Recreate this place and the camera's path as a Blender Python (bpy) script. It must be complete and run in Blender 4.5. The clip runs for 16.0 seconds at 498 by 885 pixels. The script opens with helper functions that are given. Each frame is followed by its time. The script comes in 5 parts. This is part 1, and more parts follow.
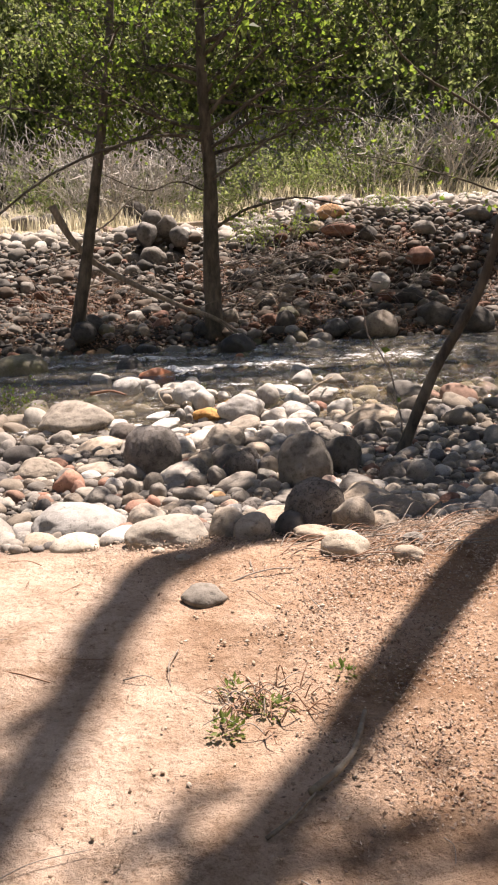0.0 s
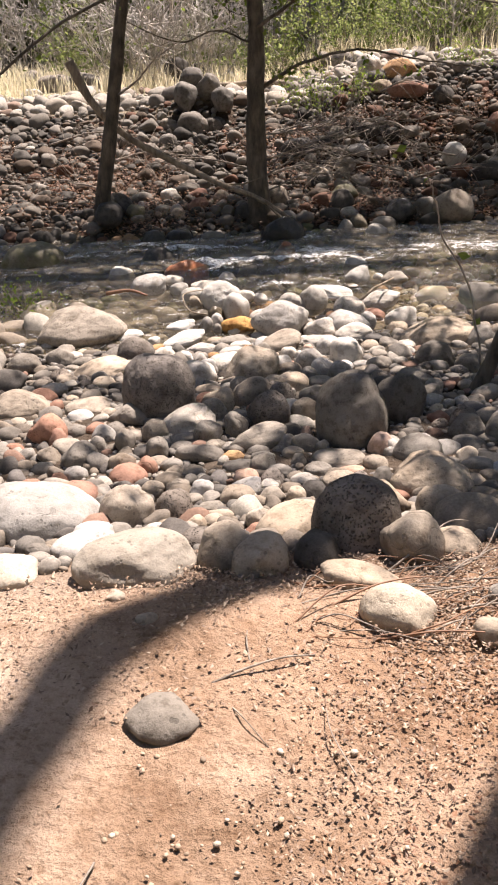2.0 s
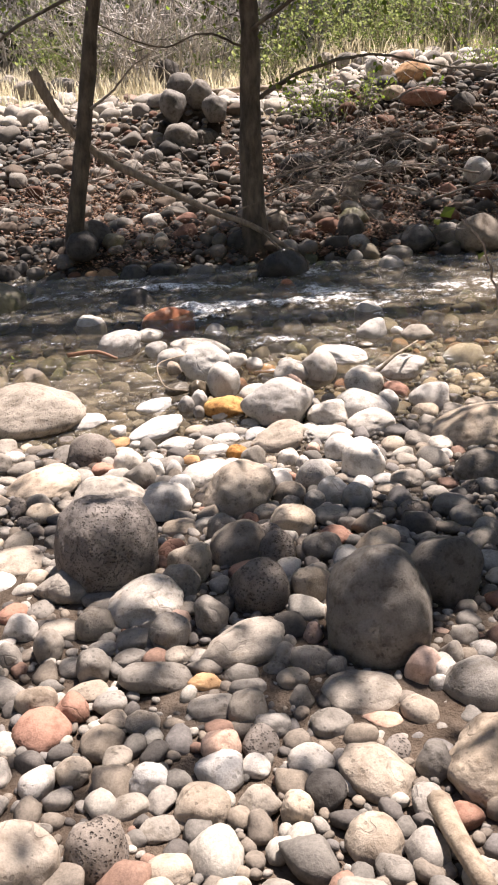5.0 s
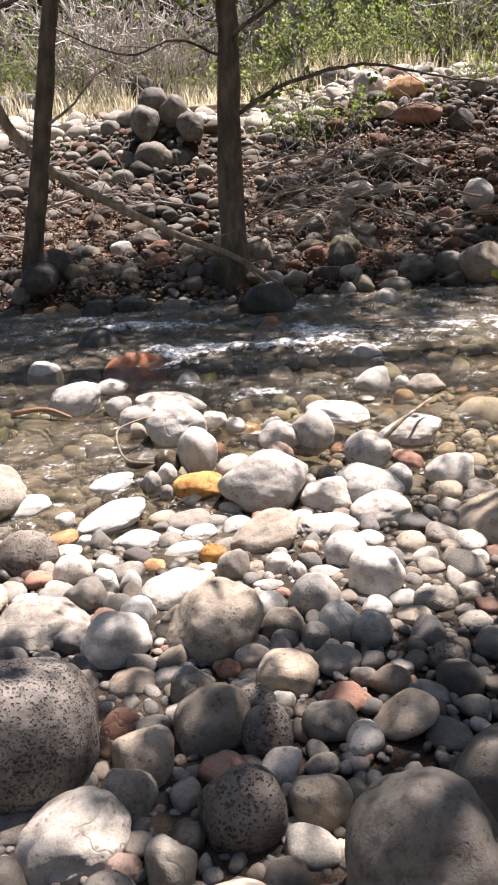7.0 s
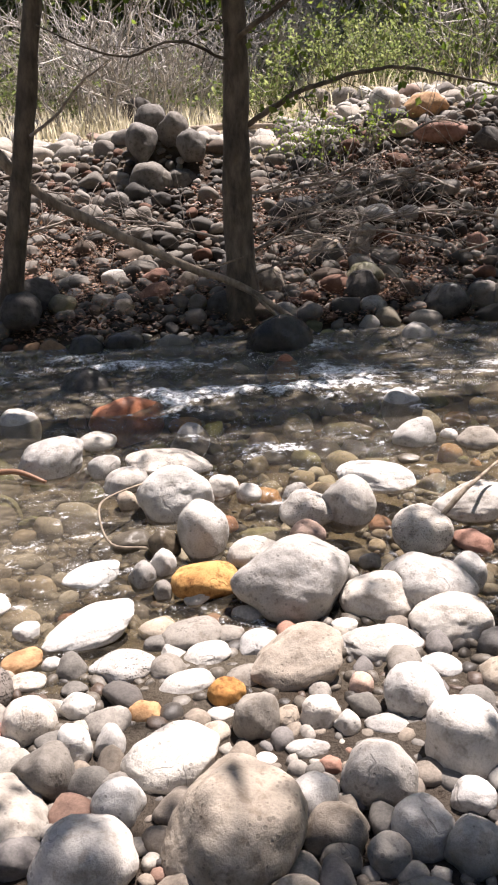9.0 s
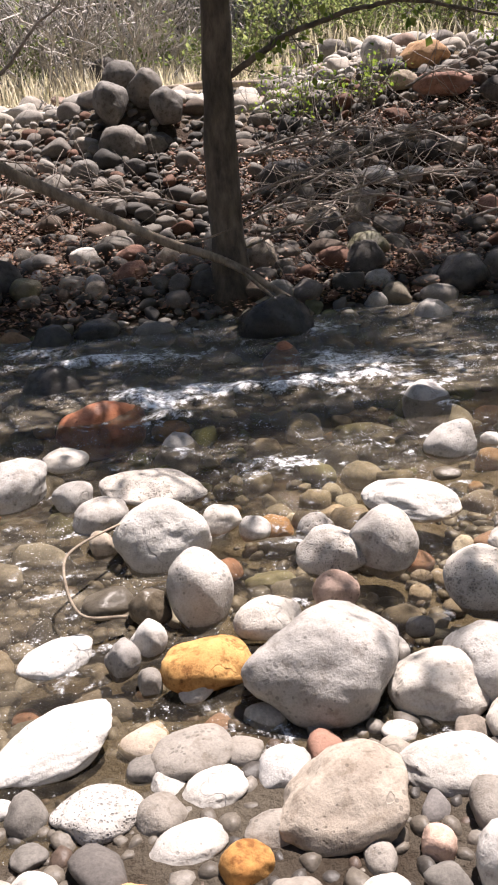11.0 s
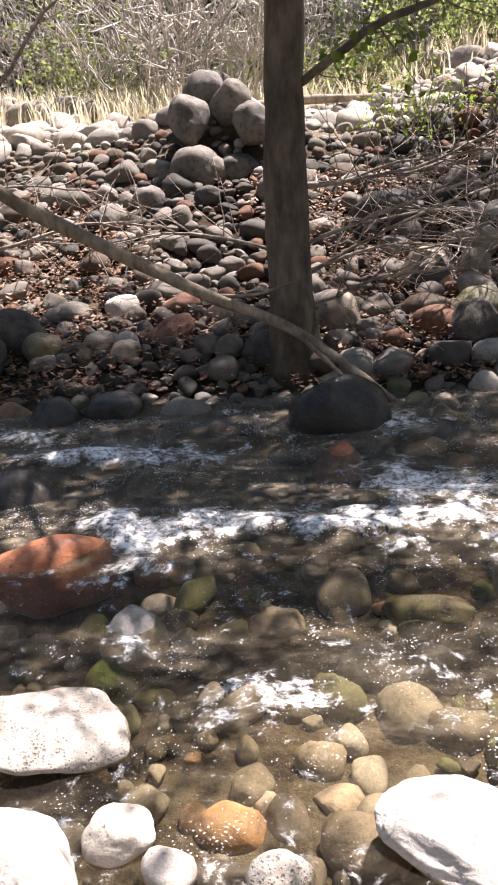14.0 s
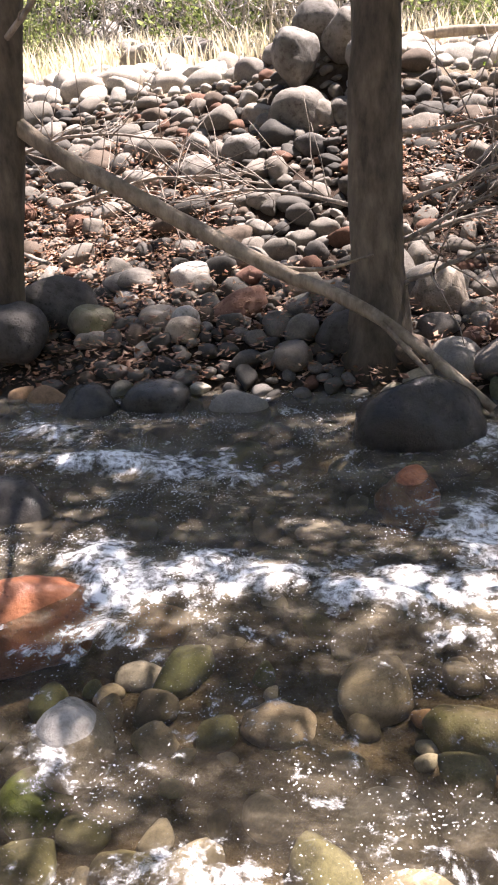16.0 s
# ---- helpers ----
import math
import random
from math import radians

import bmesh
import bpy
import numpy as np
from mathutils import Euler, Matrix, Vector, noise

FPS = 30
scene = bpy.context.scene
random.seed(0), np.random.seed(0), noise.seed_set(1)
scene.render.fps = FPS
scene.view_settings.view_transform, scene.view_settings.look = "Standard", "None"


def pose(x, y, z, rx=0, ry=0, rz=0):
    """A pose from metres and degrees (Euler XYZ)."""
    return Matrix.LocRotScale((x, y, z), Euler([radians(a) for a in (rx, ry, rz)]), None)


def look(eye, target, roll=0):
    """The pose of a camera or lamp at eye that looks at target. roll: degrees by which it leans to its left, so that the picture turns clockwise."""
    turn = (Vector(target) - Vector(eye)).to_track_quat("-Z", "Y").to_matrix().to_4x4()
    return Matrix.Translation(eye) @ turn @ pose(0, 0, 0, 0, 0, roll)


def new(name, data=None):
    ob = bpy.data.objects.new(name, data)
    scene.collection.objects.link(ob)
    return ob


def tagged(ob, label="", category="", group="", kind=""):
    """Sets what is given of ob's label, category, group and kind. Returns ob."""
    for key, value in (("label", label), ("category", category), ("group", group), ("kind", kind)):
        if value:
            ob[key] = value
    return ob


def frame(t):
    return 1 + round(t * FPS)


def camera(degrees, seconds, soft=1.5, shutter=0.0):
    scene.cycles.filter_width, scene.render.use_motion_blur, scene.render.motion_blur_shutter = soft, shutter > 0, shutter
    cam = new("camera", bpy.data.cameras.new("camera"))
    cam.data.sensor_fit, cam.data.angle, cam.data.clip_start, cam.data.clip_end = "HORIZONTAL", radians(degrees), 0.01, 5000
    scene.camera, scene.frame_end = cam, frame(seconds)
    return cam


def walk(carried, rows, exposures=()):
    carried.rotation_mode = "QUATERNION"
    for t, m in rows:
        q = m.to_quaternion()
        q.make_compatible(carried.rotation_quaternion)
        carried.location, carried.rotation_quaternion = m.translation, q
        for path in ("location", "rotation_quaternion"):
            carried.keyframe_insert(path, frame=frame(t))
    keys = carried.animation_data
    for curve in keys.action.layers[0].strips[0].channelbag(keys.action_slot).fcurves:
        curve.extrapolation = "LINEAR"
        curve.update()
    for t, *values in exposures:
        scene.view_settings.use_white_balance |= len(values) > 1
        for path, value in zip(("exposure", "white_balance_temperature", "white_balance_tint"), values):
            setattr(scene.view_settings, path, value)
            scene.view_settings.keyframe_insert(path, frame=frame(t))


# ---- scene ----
cam = camera(32.8, 16.0, 2.1)
PATH = [
    (0, (-1.044, 0.406, 1.937), (-0.778, 2.306, 1.372), -1.7),
    (0.5, (-0.943, 0.754, 1.887), (-0.719, 2.64, 1.26), -1.7),
    (1, (-0.886, 1.041, 1.849), (-0.687, 2.903, 1.146), -1.7),
    (1.5, (-0.823, 1.325, 1.861), (-0.66, 3.169, 1.105), -1.8),
    (2, (-0.729, 1.641, 1.882), (-0.617, 3.454, 1.045), -2.2),
    (2.5, (-0.72, 1.919, 1.899), (-0.599, 3.713, 1.023), -1.5),
    (3, (-0.746, 2.271, 1.944), (-0.557, 4.082, 1.117), -1.0),
    (3.5, (-0.69, 2.53, 1.939), (-0.515, 4.38, 1.2), -1.4),
    (5.8, (-0.519, 3.435, 1.974), (-0.431, 5.226, 1.09), -2.9),
    (6, (-0.531, 3.555, 1.933), (-0.411, 5.363, 1.085), -2.9),
    (6.5, (-0.512, 3.728, 1.913), (-0.313, 5.524, 1.053), -2.4),
    (7, (-0.454, 4.016, 1.861), (-0.306, 5.841, 1.056), -2.4),
    (7.5, (-0.419, 4.261, 1.811), (-0.286, 6.092, 1.018), -1.9),
    (8, (-0.44, 4.519, 1.683), (-0.254, 6.385, 0.985), -2.1),
    (8.5, (-0.451, 4.755, 1.659), (-0.267, 6.614, 0.946), -2.2),
    (9, (-0.457, 4.945, 1.652), (-0.299, 6.798, 0.917), -2.3),
    (9.2, (-0.479, 4.989, 1.664), (-0.319, 6.836, 0.913), -2.4),
    (11.3, (-0.425, 5.899, 1.49), (-0.237, 7.724, 0.694), -3.8),
    (11.5, (-0.377, 6.012, 1.47), (-0.183, 7.838, 0.677), -3.6),
    (12, (-0.298, 6.239, 1.486), (-0.124, 8.046, 0.647), -3.7),
    (12.5, (-0.203, 6.375, 1.449), (-0.088, 8.188, 0.612), -4.2),
    (13, (-0.031, 6.531, 1.402), (-0.062, 8.398, 0.685), -3.8),
    (13.5, (0.062, 6.732, 1.368), (-0.026, 8.589, 0.632), -3.6),
    (14, (0.126, 7.111, 1.451), (-0.003, 8.965, 0.711), -4.0),
    (14.5, (0.151, 7.265, 1.446), (0.02, 9.107, 0.677), -3.5),
    (15, (0.219, 7.503, 1.412), (-0.104, 9.301, 0.598), -5.4),
    (15.5, (0.34, 7.71, 1.427), (-0.082, 9.467, 0.57), -5.3),
    (16, (0.419, 7.915, 1.346), (-0.049, 9.682, 0.534), -5.1),
]
walk(cam, [(t, look(e, a, r)) for t, e, a, r in PATH],
     exposures=[(0.0, 1.42, 7050, 21), (1.5, 1.38, 7000, 21), (3.0, 1.42, 6950, 21), (6.5, 1.58, 6600, 20), (9.0, 1.45, 6500, 20), (11.5, 1.38, 6500, 21), (12.5, 1.52, 6500, 21), (14.0, 1.86, 6600, 22), (15.0, 2.14, 6600, 23), (16.0, 2.3, 6600, 23)])

# ---- light ----
SUN_DIR = Vector((0.60, 0.75, 1.85)).normalized()
world = bpy.data.worlds.new("sky")
scene.world = world
world.use_nodes = True
wn = world.node_tree.nodes
sky = wn.new("ShaderNodeTexSky")
sky.sky_type, sky.sun_disc = "NISHITA", False
sky.sun_elevation, sky.sun_rotation = math.asin(SUN_DIR.z), math.atan2(SUN_DIR.x, SUN_DIR.y)
wn["Background"].inputs["Strength"].default_value = 0.05
world.node_tree.links.new(sky.outputs[0], wn["Background"].inputs["Color"])
sun_data = bpy.data.lights.new("sun", "SUN")
sun_data.energy, sun_data.angle, sun_data.color = 5.0, radians(0.53), (1.0, 0.95, 0.87)
sun = new("sun", sun_data)
sun.matrix_world = look(SUN_DIR * 30, (0, 0, 0))

# ---- shape of the land ----
WATER = 0.05
PROFILE_Y = [-5, 0, 2.8, 3.4, 3.75, 4.05, 4.4, 4.8, 5.5, 6.5, 7.3, 8.0, 8.6, 9.3, 10.3, 10.95, 11.25, 11.6, 12.0, 12.6, 13.2, 14.4, 15.2, 17, 20, 25, 40, 90, 400]
PROFILE_Z = [.72, .66, .62, .60, .54, .42, .32, .25, .20, .11, .035, -.04, -.10, -.16, -.18, -.12, .04, .20, .29, .47, .74, 1.18, 1.27, 1.36, 1.6, 2.2, 7.0, 24, 60]


def smooth(a, b, v):
    k = min(1.0, max(0.0, (v - a) / (b - a)))
    return k * k * (3 - 2 * k)


def ground_z(x, y):
    z = float(np.interp(y, PROFILE_Y, PROFILE_Z))
    z += smooth(0.6, 2.4, x) * smooth(12.4, 14, y) * 0.42
    z -= 0.10 * math.exp(-((x + 1.05) / 0.55) ** 2 - ((y - 7.95) / 0.6) ** 2)
    z -= 0.06 * math.exp(-((x - 0.45) / 0.35) ** 2 - ((y - 7.9) / 0.35) ** 2)
    z += 0.26 * math.exp(-((x + 0.45) / 0.60) ** 2 - ((y - 14.45) / 0.50) ** 2)
    return z


# ---- materials ----
def nodes_of(name):
    m = bpy.data.materials.new(name)
    m.use_nodes = True
    return m, m.node_tree.nodes, m.node_tree.links


def noise_node(n, l, scale, detail=4, rough=0.6, at=None, kind="ShaderNodeTexNoise"):
    t = n.new(kind)
    t.inputs["Scale"].default_value = scale
    if kind == "ShaderNodeTexNoise":
        t.inputs["Detail"].default_value, t.inputs["Roughness"].default_value = detail, rough
    if at is None:
        at = n.new("ShaderNodeNewGeometry").outputs["Position"]
    l.new(at, t.inputs["Vector"])
    return t


def ramp_node(n, l, fac, stops):
    r = n.new("ShaderNodeValToRGB")
    el = r.color_ramp.elements
    while len(el) < len(stops):
        el.new(0.5)
    for e, (p, c) in zip(el, stops):
        e.position = p
        e.color = (*c, 1) if len(c) == 3 else c
    l.new(fac, r.inputs["Fac"])
    return r


def mix_node(n, l, fac, a, b, mode="MIX"):
    m = n.new("ShaderNodeMix")
    m.data_type, m.blend_type = "RGBA", mode
    for sock, v in ((m.inputs["Factor"], fac), (m.inputs["A"], a), (m.inputs["B"], b)):
        if isinstance(v, (int, float)):
            sock.default_value = v
        elif isinstance(v, tuple):
            sock.default_value = (*v, 1)
        else:
            l.new(v, sock)
    return m.outputs["Result"]


def math_node(n, l, op, a, b=0.0):
    m = n.new("ShaderNodeMath")
    m.operation = op
    for sock, v in zip(m.inputs, (a, b)):
        if isinstance(v, (int, float)):
            sock.default_value = v
        else:
            l.new(v, sock)
    return m.outputs[0]


def bump_node(n, l, height, strength, distance, normal=None):
    b = n.new("ShaderNodeBump")
    b.inputs["Strength"].default_value, b.inputs["Distance"].default_value = strength, distance
    l.new(height, b.inputs["Height"])
    if normal is not None:
        l.new(normal, b.inputs["Normal"])
    return b.outputs["Normal"]


def grey(v):
    return (v, v, v)


def rock_material(name, dark, light, pits=0.0, rough=0.85, moss=0.0, holes=0.3, stains=0.45, crack=0.3):
    """Water-worn stone: broad clouds, fine grain, a few pits, hairline cracks, stains; each stone of its own tone."""
    m, n, l = nodes_of(name)
    p = n["Principled BSDF"]
    rnd = n.new("ShaderNodeObjectInfo").outputs["Random"]
    shift = n.new("ShaderNodeVectorMath")
    shift.operation = "MULTIPLY_ADD"
    l.new(n.new("ShaderNodeNewGeometry").outputs["Position"], shift.inputs[0])
    shift.inputs[1].default_value = (1, 1, 1)
    away = n.new("ShaderNodeCombineXYZ")
    for i, k in enumerate((31.0, 17.0, 53.0)):
        l.new(math_node(n, l, "MULTIPLY", rnd, k), away.inputs[i])
    l.new(away.outputs[0], shift.inputs[2])
    at = shift.outputs[0]
    big = noise_node(n, l, 6, 5, 0.6, at)
    mid = noise_node(n, l, 24, 5, 0.65, at)
    fine = noise_node(n, l, 150, 4, 0.7, at)
    col = ramp_node(n, l, big.outputs["Fac"], [(0.32, dark), (0.66, light)]).outputs["Color"]
    grain = ramp_node(n, l, fine.outputs["Fac"], [(0.32, grey(0.80)), (0.5, grey(1.0)), (0.70, grey(1.10))]).outputs["Color"]
    col = mix_node(n, l, 1.0, col, grain, "MULTIPLY")
    tone = ramp_node(n, l, rnd, [(0.0, (0.68, 0.67, 0.66)), (0.3, (0.90, 0.87, 0.83)), (0.55, (0.98, 0.98, 0.98)), (0.8, (1.06, 1.0, 0.92)), (1.0, (1.12, 1.10, 1.07))]).outputs["Color"]
    col = mix_node(n, l, 1.0, col, tone, "MULTIPLY")
    blot = ramp_node(n, l, mid.outputs["Fac"], [(0.36, (0.52, 0.46, 0.40)), (0.48, grey(1.0)), (0.68, grey(1.07))]).outputs["Color"]
    col = mix_node(n, l, stains, col, blot, "MULTIPLY")
    if moss:
        grow = ramp_node(n, l, noise_node(n, l, 9, 4).outputs["Fac"], [(0.38, grey(0.0)), (0.6, grey(moss))]).outputs["Color"]
        col = mix_node(n, l, grow, col, (0.10, 0.105, 0.035))
    height = math_node(n, l, "ADD", math_node(n, l, "MULTIPLY", fine.outputs["Fac"], 0.6), math_node(n, l, "MULTIPLY", mid.outputs["Fac"], 2.2))
    nor = bump_node(n, l, height, 0.45, 0.006)
    if crack:
        line = noise_node(n, l, 4.5, 3, 0.6, at)
        gap = math_node(n, l, "ABSOLUTE", math_node(n, l, "SUBTRACT", line.outputs["Fac"], 0.5))
        some = math_node(n, l, "MULTIPLY", ramp_node(n, l, noise_node(n, l, 3.1, 2, 0.5, at).outputs["Fac"], [(0.54, grey(0.0)), (0.60, grey(1.0))]).outputs["Color"], crack)
        gap = ramp_node(n, l, gap, [(0.0, grey(0.0)), (0.010, grey(1.0))]).outputs["Color"]
        gap = math_node(n, l, "MAXIMUM", gap, math_node(n, l, "SUBTRACT", 1.0, some))
        nor = bump_node(n, l, gap, 0.8, 0.008, nor)
        # Shade inside the cracks, painted over the bump as darker colour.
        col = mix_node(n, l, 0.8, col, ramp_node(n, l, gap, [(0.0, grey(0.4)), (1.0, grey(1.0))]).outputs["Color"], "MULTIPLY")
    if holes:
        v = noise_node(n, l, 48, kind="ShaderNodeTexVoronoi", at=at)
        ripe = ramp_node(n, l, noise_node(n, l, 11, 3, 0.6, at).outputs["Fac"], [(0.45, grey(0.0)), (0.62, grey(0.26))]).outputs["Color"]
        hole = math_node(n, l, "SUBTRACT", v.outputs["Distance"], ripe)
        hole = ramp_node(n, l, hole, [(0.0, grey(0.0)), (0.07, grey(1.0))]).outputs["Color"]
        nor = bump_node(n, l, hole, holes, 0.010, nor)
        # The holes are darkened in colour as well, as shade in them.
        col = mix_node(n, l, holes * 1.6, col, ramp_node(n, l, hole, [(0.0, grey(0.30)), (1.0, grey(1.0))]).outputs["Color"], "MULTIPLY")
    if pits:
        v = noise_node(n, l, 52, kind="ShaderNodeTexVoronoi", at=at)
        warp = noise_node(n, l, 30, 2, 0.6, at)
        patch = ramp_node(n, l, noise_node(n, l, 5, 3, 0.6, at).outputs["Fac"], [(0.35, grey(0.16)), (0.60, grey(0.0))]).outputs["Color"]
        hole = math_node(n, l, "ADD", v.outputs["Distance"], math_node(n, l, "ADD", patch, math_node(n, l, "MULTIPLY", warp.outputs["Fac"], 0.62)))
        hole = ramp_node(n, l, hole, [(0.46, grey(0.0)), (0.60, grey(1.0))]).outputs["Color"]
        v2 = noise_node(n, l, 125, kind="ShaderNodeTexVoronoi", at=at)
        small = math_node(n, l, "ADD", v2.outputs["Distance"], math_node(n, l, "MULTIPLY", warp.outputs["Fac"], 0.7))
        small = ramp_node(n, l, small, [(0.52, grey(0.0)), (0.70, grey(1.0))]).outputs["Color"]
        hole = math_node(n, l, "MINIMUM", hole, small)
        nor = bump_node(n, l, hole, pits, 0.016, nor)
        # Pit bottoms get painted shade: colour darkened where the bump sinks.
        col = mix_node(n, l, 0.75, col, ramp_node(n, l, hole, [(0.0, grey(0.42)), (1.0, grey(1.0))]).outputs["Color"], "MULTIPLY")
    l.new(nor, p.inputs["Normal"])
    l.new(col, p.inputs["Base Color"])
    p.inputs["Roughness"].default_value = rough
    p.inputs["Specular IOR Level"].default_value = 0.3
    return m


ROCK = {
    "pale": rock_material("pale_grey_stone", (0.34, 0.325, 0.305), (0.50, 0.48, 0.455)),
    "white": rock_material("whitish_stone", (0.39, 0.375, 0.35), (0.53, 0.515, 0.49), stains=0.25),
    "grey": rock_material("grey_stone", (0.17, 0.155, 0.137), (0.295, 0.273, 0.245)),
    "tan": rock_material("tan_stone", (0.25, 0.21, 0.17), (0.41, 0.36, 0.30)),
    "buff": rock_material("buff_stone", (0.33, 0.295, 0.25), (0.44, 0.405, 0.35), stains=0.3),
    # Dark stone, made darker still so that sunlit boulders look shaded.
    "dark": rock_material("shade_deepened_basalt", (0.05, 0.047, 0.045), (0.115, 0.107, 0.10)),
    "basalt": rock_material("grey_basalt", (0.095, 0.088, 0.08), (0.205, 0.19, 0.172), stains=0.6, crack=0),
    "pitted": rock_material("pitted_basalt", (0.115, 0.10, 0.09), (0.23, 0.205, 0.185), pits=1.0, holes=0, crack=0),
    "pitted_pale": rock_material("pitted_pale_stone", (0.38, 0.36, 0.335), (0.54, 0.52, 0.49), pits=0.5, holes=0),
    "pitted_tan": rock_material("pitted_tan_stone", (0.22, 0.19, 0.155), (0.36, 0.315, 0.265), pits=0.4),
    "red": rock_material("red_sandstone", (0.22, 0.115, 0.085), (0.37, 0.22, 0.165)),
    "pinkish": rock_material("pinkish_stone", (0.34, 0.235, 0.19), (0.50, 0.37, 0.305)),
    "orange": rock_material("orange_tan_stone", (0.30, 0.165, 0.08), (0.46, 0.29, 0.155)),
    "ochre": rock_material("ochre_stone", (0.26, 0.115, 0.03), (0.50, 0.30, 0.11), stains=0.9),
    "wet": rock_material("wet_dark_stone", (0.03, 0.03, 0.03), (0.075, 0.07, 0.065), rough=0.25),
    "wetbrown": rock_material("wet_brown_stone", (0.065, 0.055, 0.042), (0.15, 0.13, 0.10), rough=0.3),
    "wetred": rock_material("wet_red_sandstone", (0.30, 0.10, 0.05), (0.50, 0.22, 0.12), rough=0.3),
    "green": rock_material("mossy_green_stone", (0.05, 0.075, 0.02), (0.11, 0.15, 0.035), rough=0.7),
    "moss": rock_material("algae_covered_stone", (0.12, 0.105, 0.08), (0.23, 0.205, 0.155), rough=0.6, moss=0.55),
}
LOOKS = {
    "pale": "pale grey smooth", "white": "whitish sun-bleached", "grey": "mid-grey weathered", "tan": "tan-grey weathered",
    "dark": "shade-deepened dark basalt", "pitted": "dark pitted basalt", "pitted_pale": "pale pitted", "red": "red sandstone",
    "orange": "orange-tan", "ochre": "ochre-yellow", "wet": "wet blackish", "wetred": "wet red sandstone", "green": "moss-covered bright green", "moss": "algae-covered olive",
    "buff": "smooth buff", "basalt": "dark grey basalt", "pitted_tan": "tan pitted", "pinkish": "pale pinkish", "wetbrown": "wet brown",
}


def mixed_stones(name, stops, pits=0.0):
    """Many small stones in one mesh, each of its own tone."""
    m, n, l = nodes_of(name)
    p = n["Principled BSDF"]
    rnd = n.new("ShaderNodeNewGeometry").outputs["Random Per Island"]
    col = ramp_node(n, l, rnd, stops)
    col.color_ramp.interpolation = "CONSTANT"
    fine = noise_node(n, l, 110, 4, 0.7)
    big = noise_node(n, l, 14, 4, 0.6)
    c = mix_node(n, l, 1.0, col.outputs["Color"], ramp_node(n, l, fine.outputs["Fac"], [(0.3, grey(0.7)), (0.7, grey(1.2))]).outputs["Color"], "MULTIPLY")
    c = mix_node(n, l, 1.0, c, ramp_node(n, l, big.outputs["Fac"], [(0.3, grey(0.72)), (0.7, grey(1.15))]).outputs["Color"], "MULTIPLY")
    l.new(c, p.inputs["Base Color"])
    l.new(bump_node(n, l, fine.outputs["Fac"], 0.5, 0.004), p.inputs["Normal"])
    p.inputs["Roughness"].default_value = 0.88
    p.inputs["Specular IOR Level"].default_value = 0.3
    return m


# Stone colours, lowered overall to deepen the shade in the crevices.
BAR_STONES = mixed_stones("gravel_bar_stones", [(0.0, (0.275, 0.249, 0.218)), (0.16, (0.156, 0.143, 0.127)), (0.30, (0.220, 0.183, 0.145)), (0.45, (0.106, 0.095, 0.086)), (0.56, (0.349, 0.321, 0.278)), (0.70, (0.184, 0.156, 0.128)), (0.86, (0.230, 0.143, 0.107)), (0.90, (0.165, 0.151, 0.141))])
# Far bank stone tones lowered to carry the bank's shade in their colour.
BANK_STONES = mixed_stones("shade_dark_bank_stones", [(0.0, (0.147, 0.132, 0.113)), (0.2, (0.077, 0.070, 0.062)), (0.38, (0.051, 0.047, 0.042)), (0.52, (0.176, 0.153, 0.130)), (0.66, (0.103, 0.077, 0.058)), (0.80, (0.132, 0.068, 0.045)), (0.88, (0.228, 0.207, 0.181))])
# Paler set of the bar stones; the terrace's sunlight is in the colour.
SUNLIT_TERRACE_STONES = mixed_stones("sunlit_tone_terrace_stones", [(0.0, (0.381, 0.353, 0.311)), (0.25, (0.286, 0.261, 0.226)), (0.45, (0.433, 0.404, 0.355)), (0.65, (0.208, 0.185, 0.162)), (0.78, (0.347, 0.307, 0.258)), (0.93, (0.260, 0.185, 0.145))])
BED_STONES = mixed_stones("stream_bed_stones", [(0.0, (0.18, 0.155, 0.115)), (0.16, (0.135, 0.132, 0.075)), (0.28, (0.26, 0.23, 0.18)), (0.45, (0.11, 0.098, 0.078)), (0.58, (0.29, 0.25, 0.19)), (0.70, (0.27, 0.17, 0.10)), (0.80, (0.36, 0.33, 0.27)), (0.92, (0.115, 0.125, 0.06))])
WET_GRAVEL = mixed_stones("wet_gravel", [(0.0, (0.10, 0.085, 0.068)), (0.25, (0.06, 0.053, 0.046)), (0.5, (0.13, 0.112, 0.09)), (0.75, (0.085, 0.06, 0.045)), (0.9, (0.18, 0.16, 0.135))])
WET_GRAVEL.node_tree.nodes["Principled BSDF"].inputs["Roughness"].default_value = 0.45


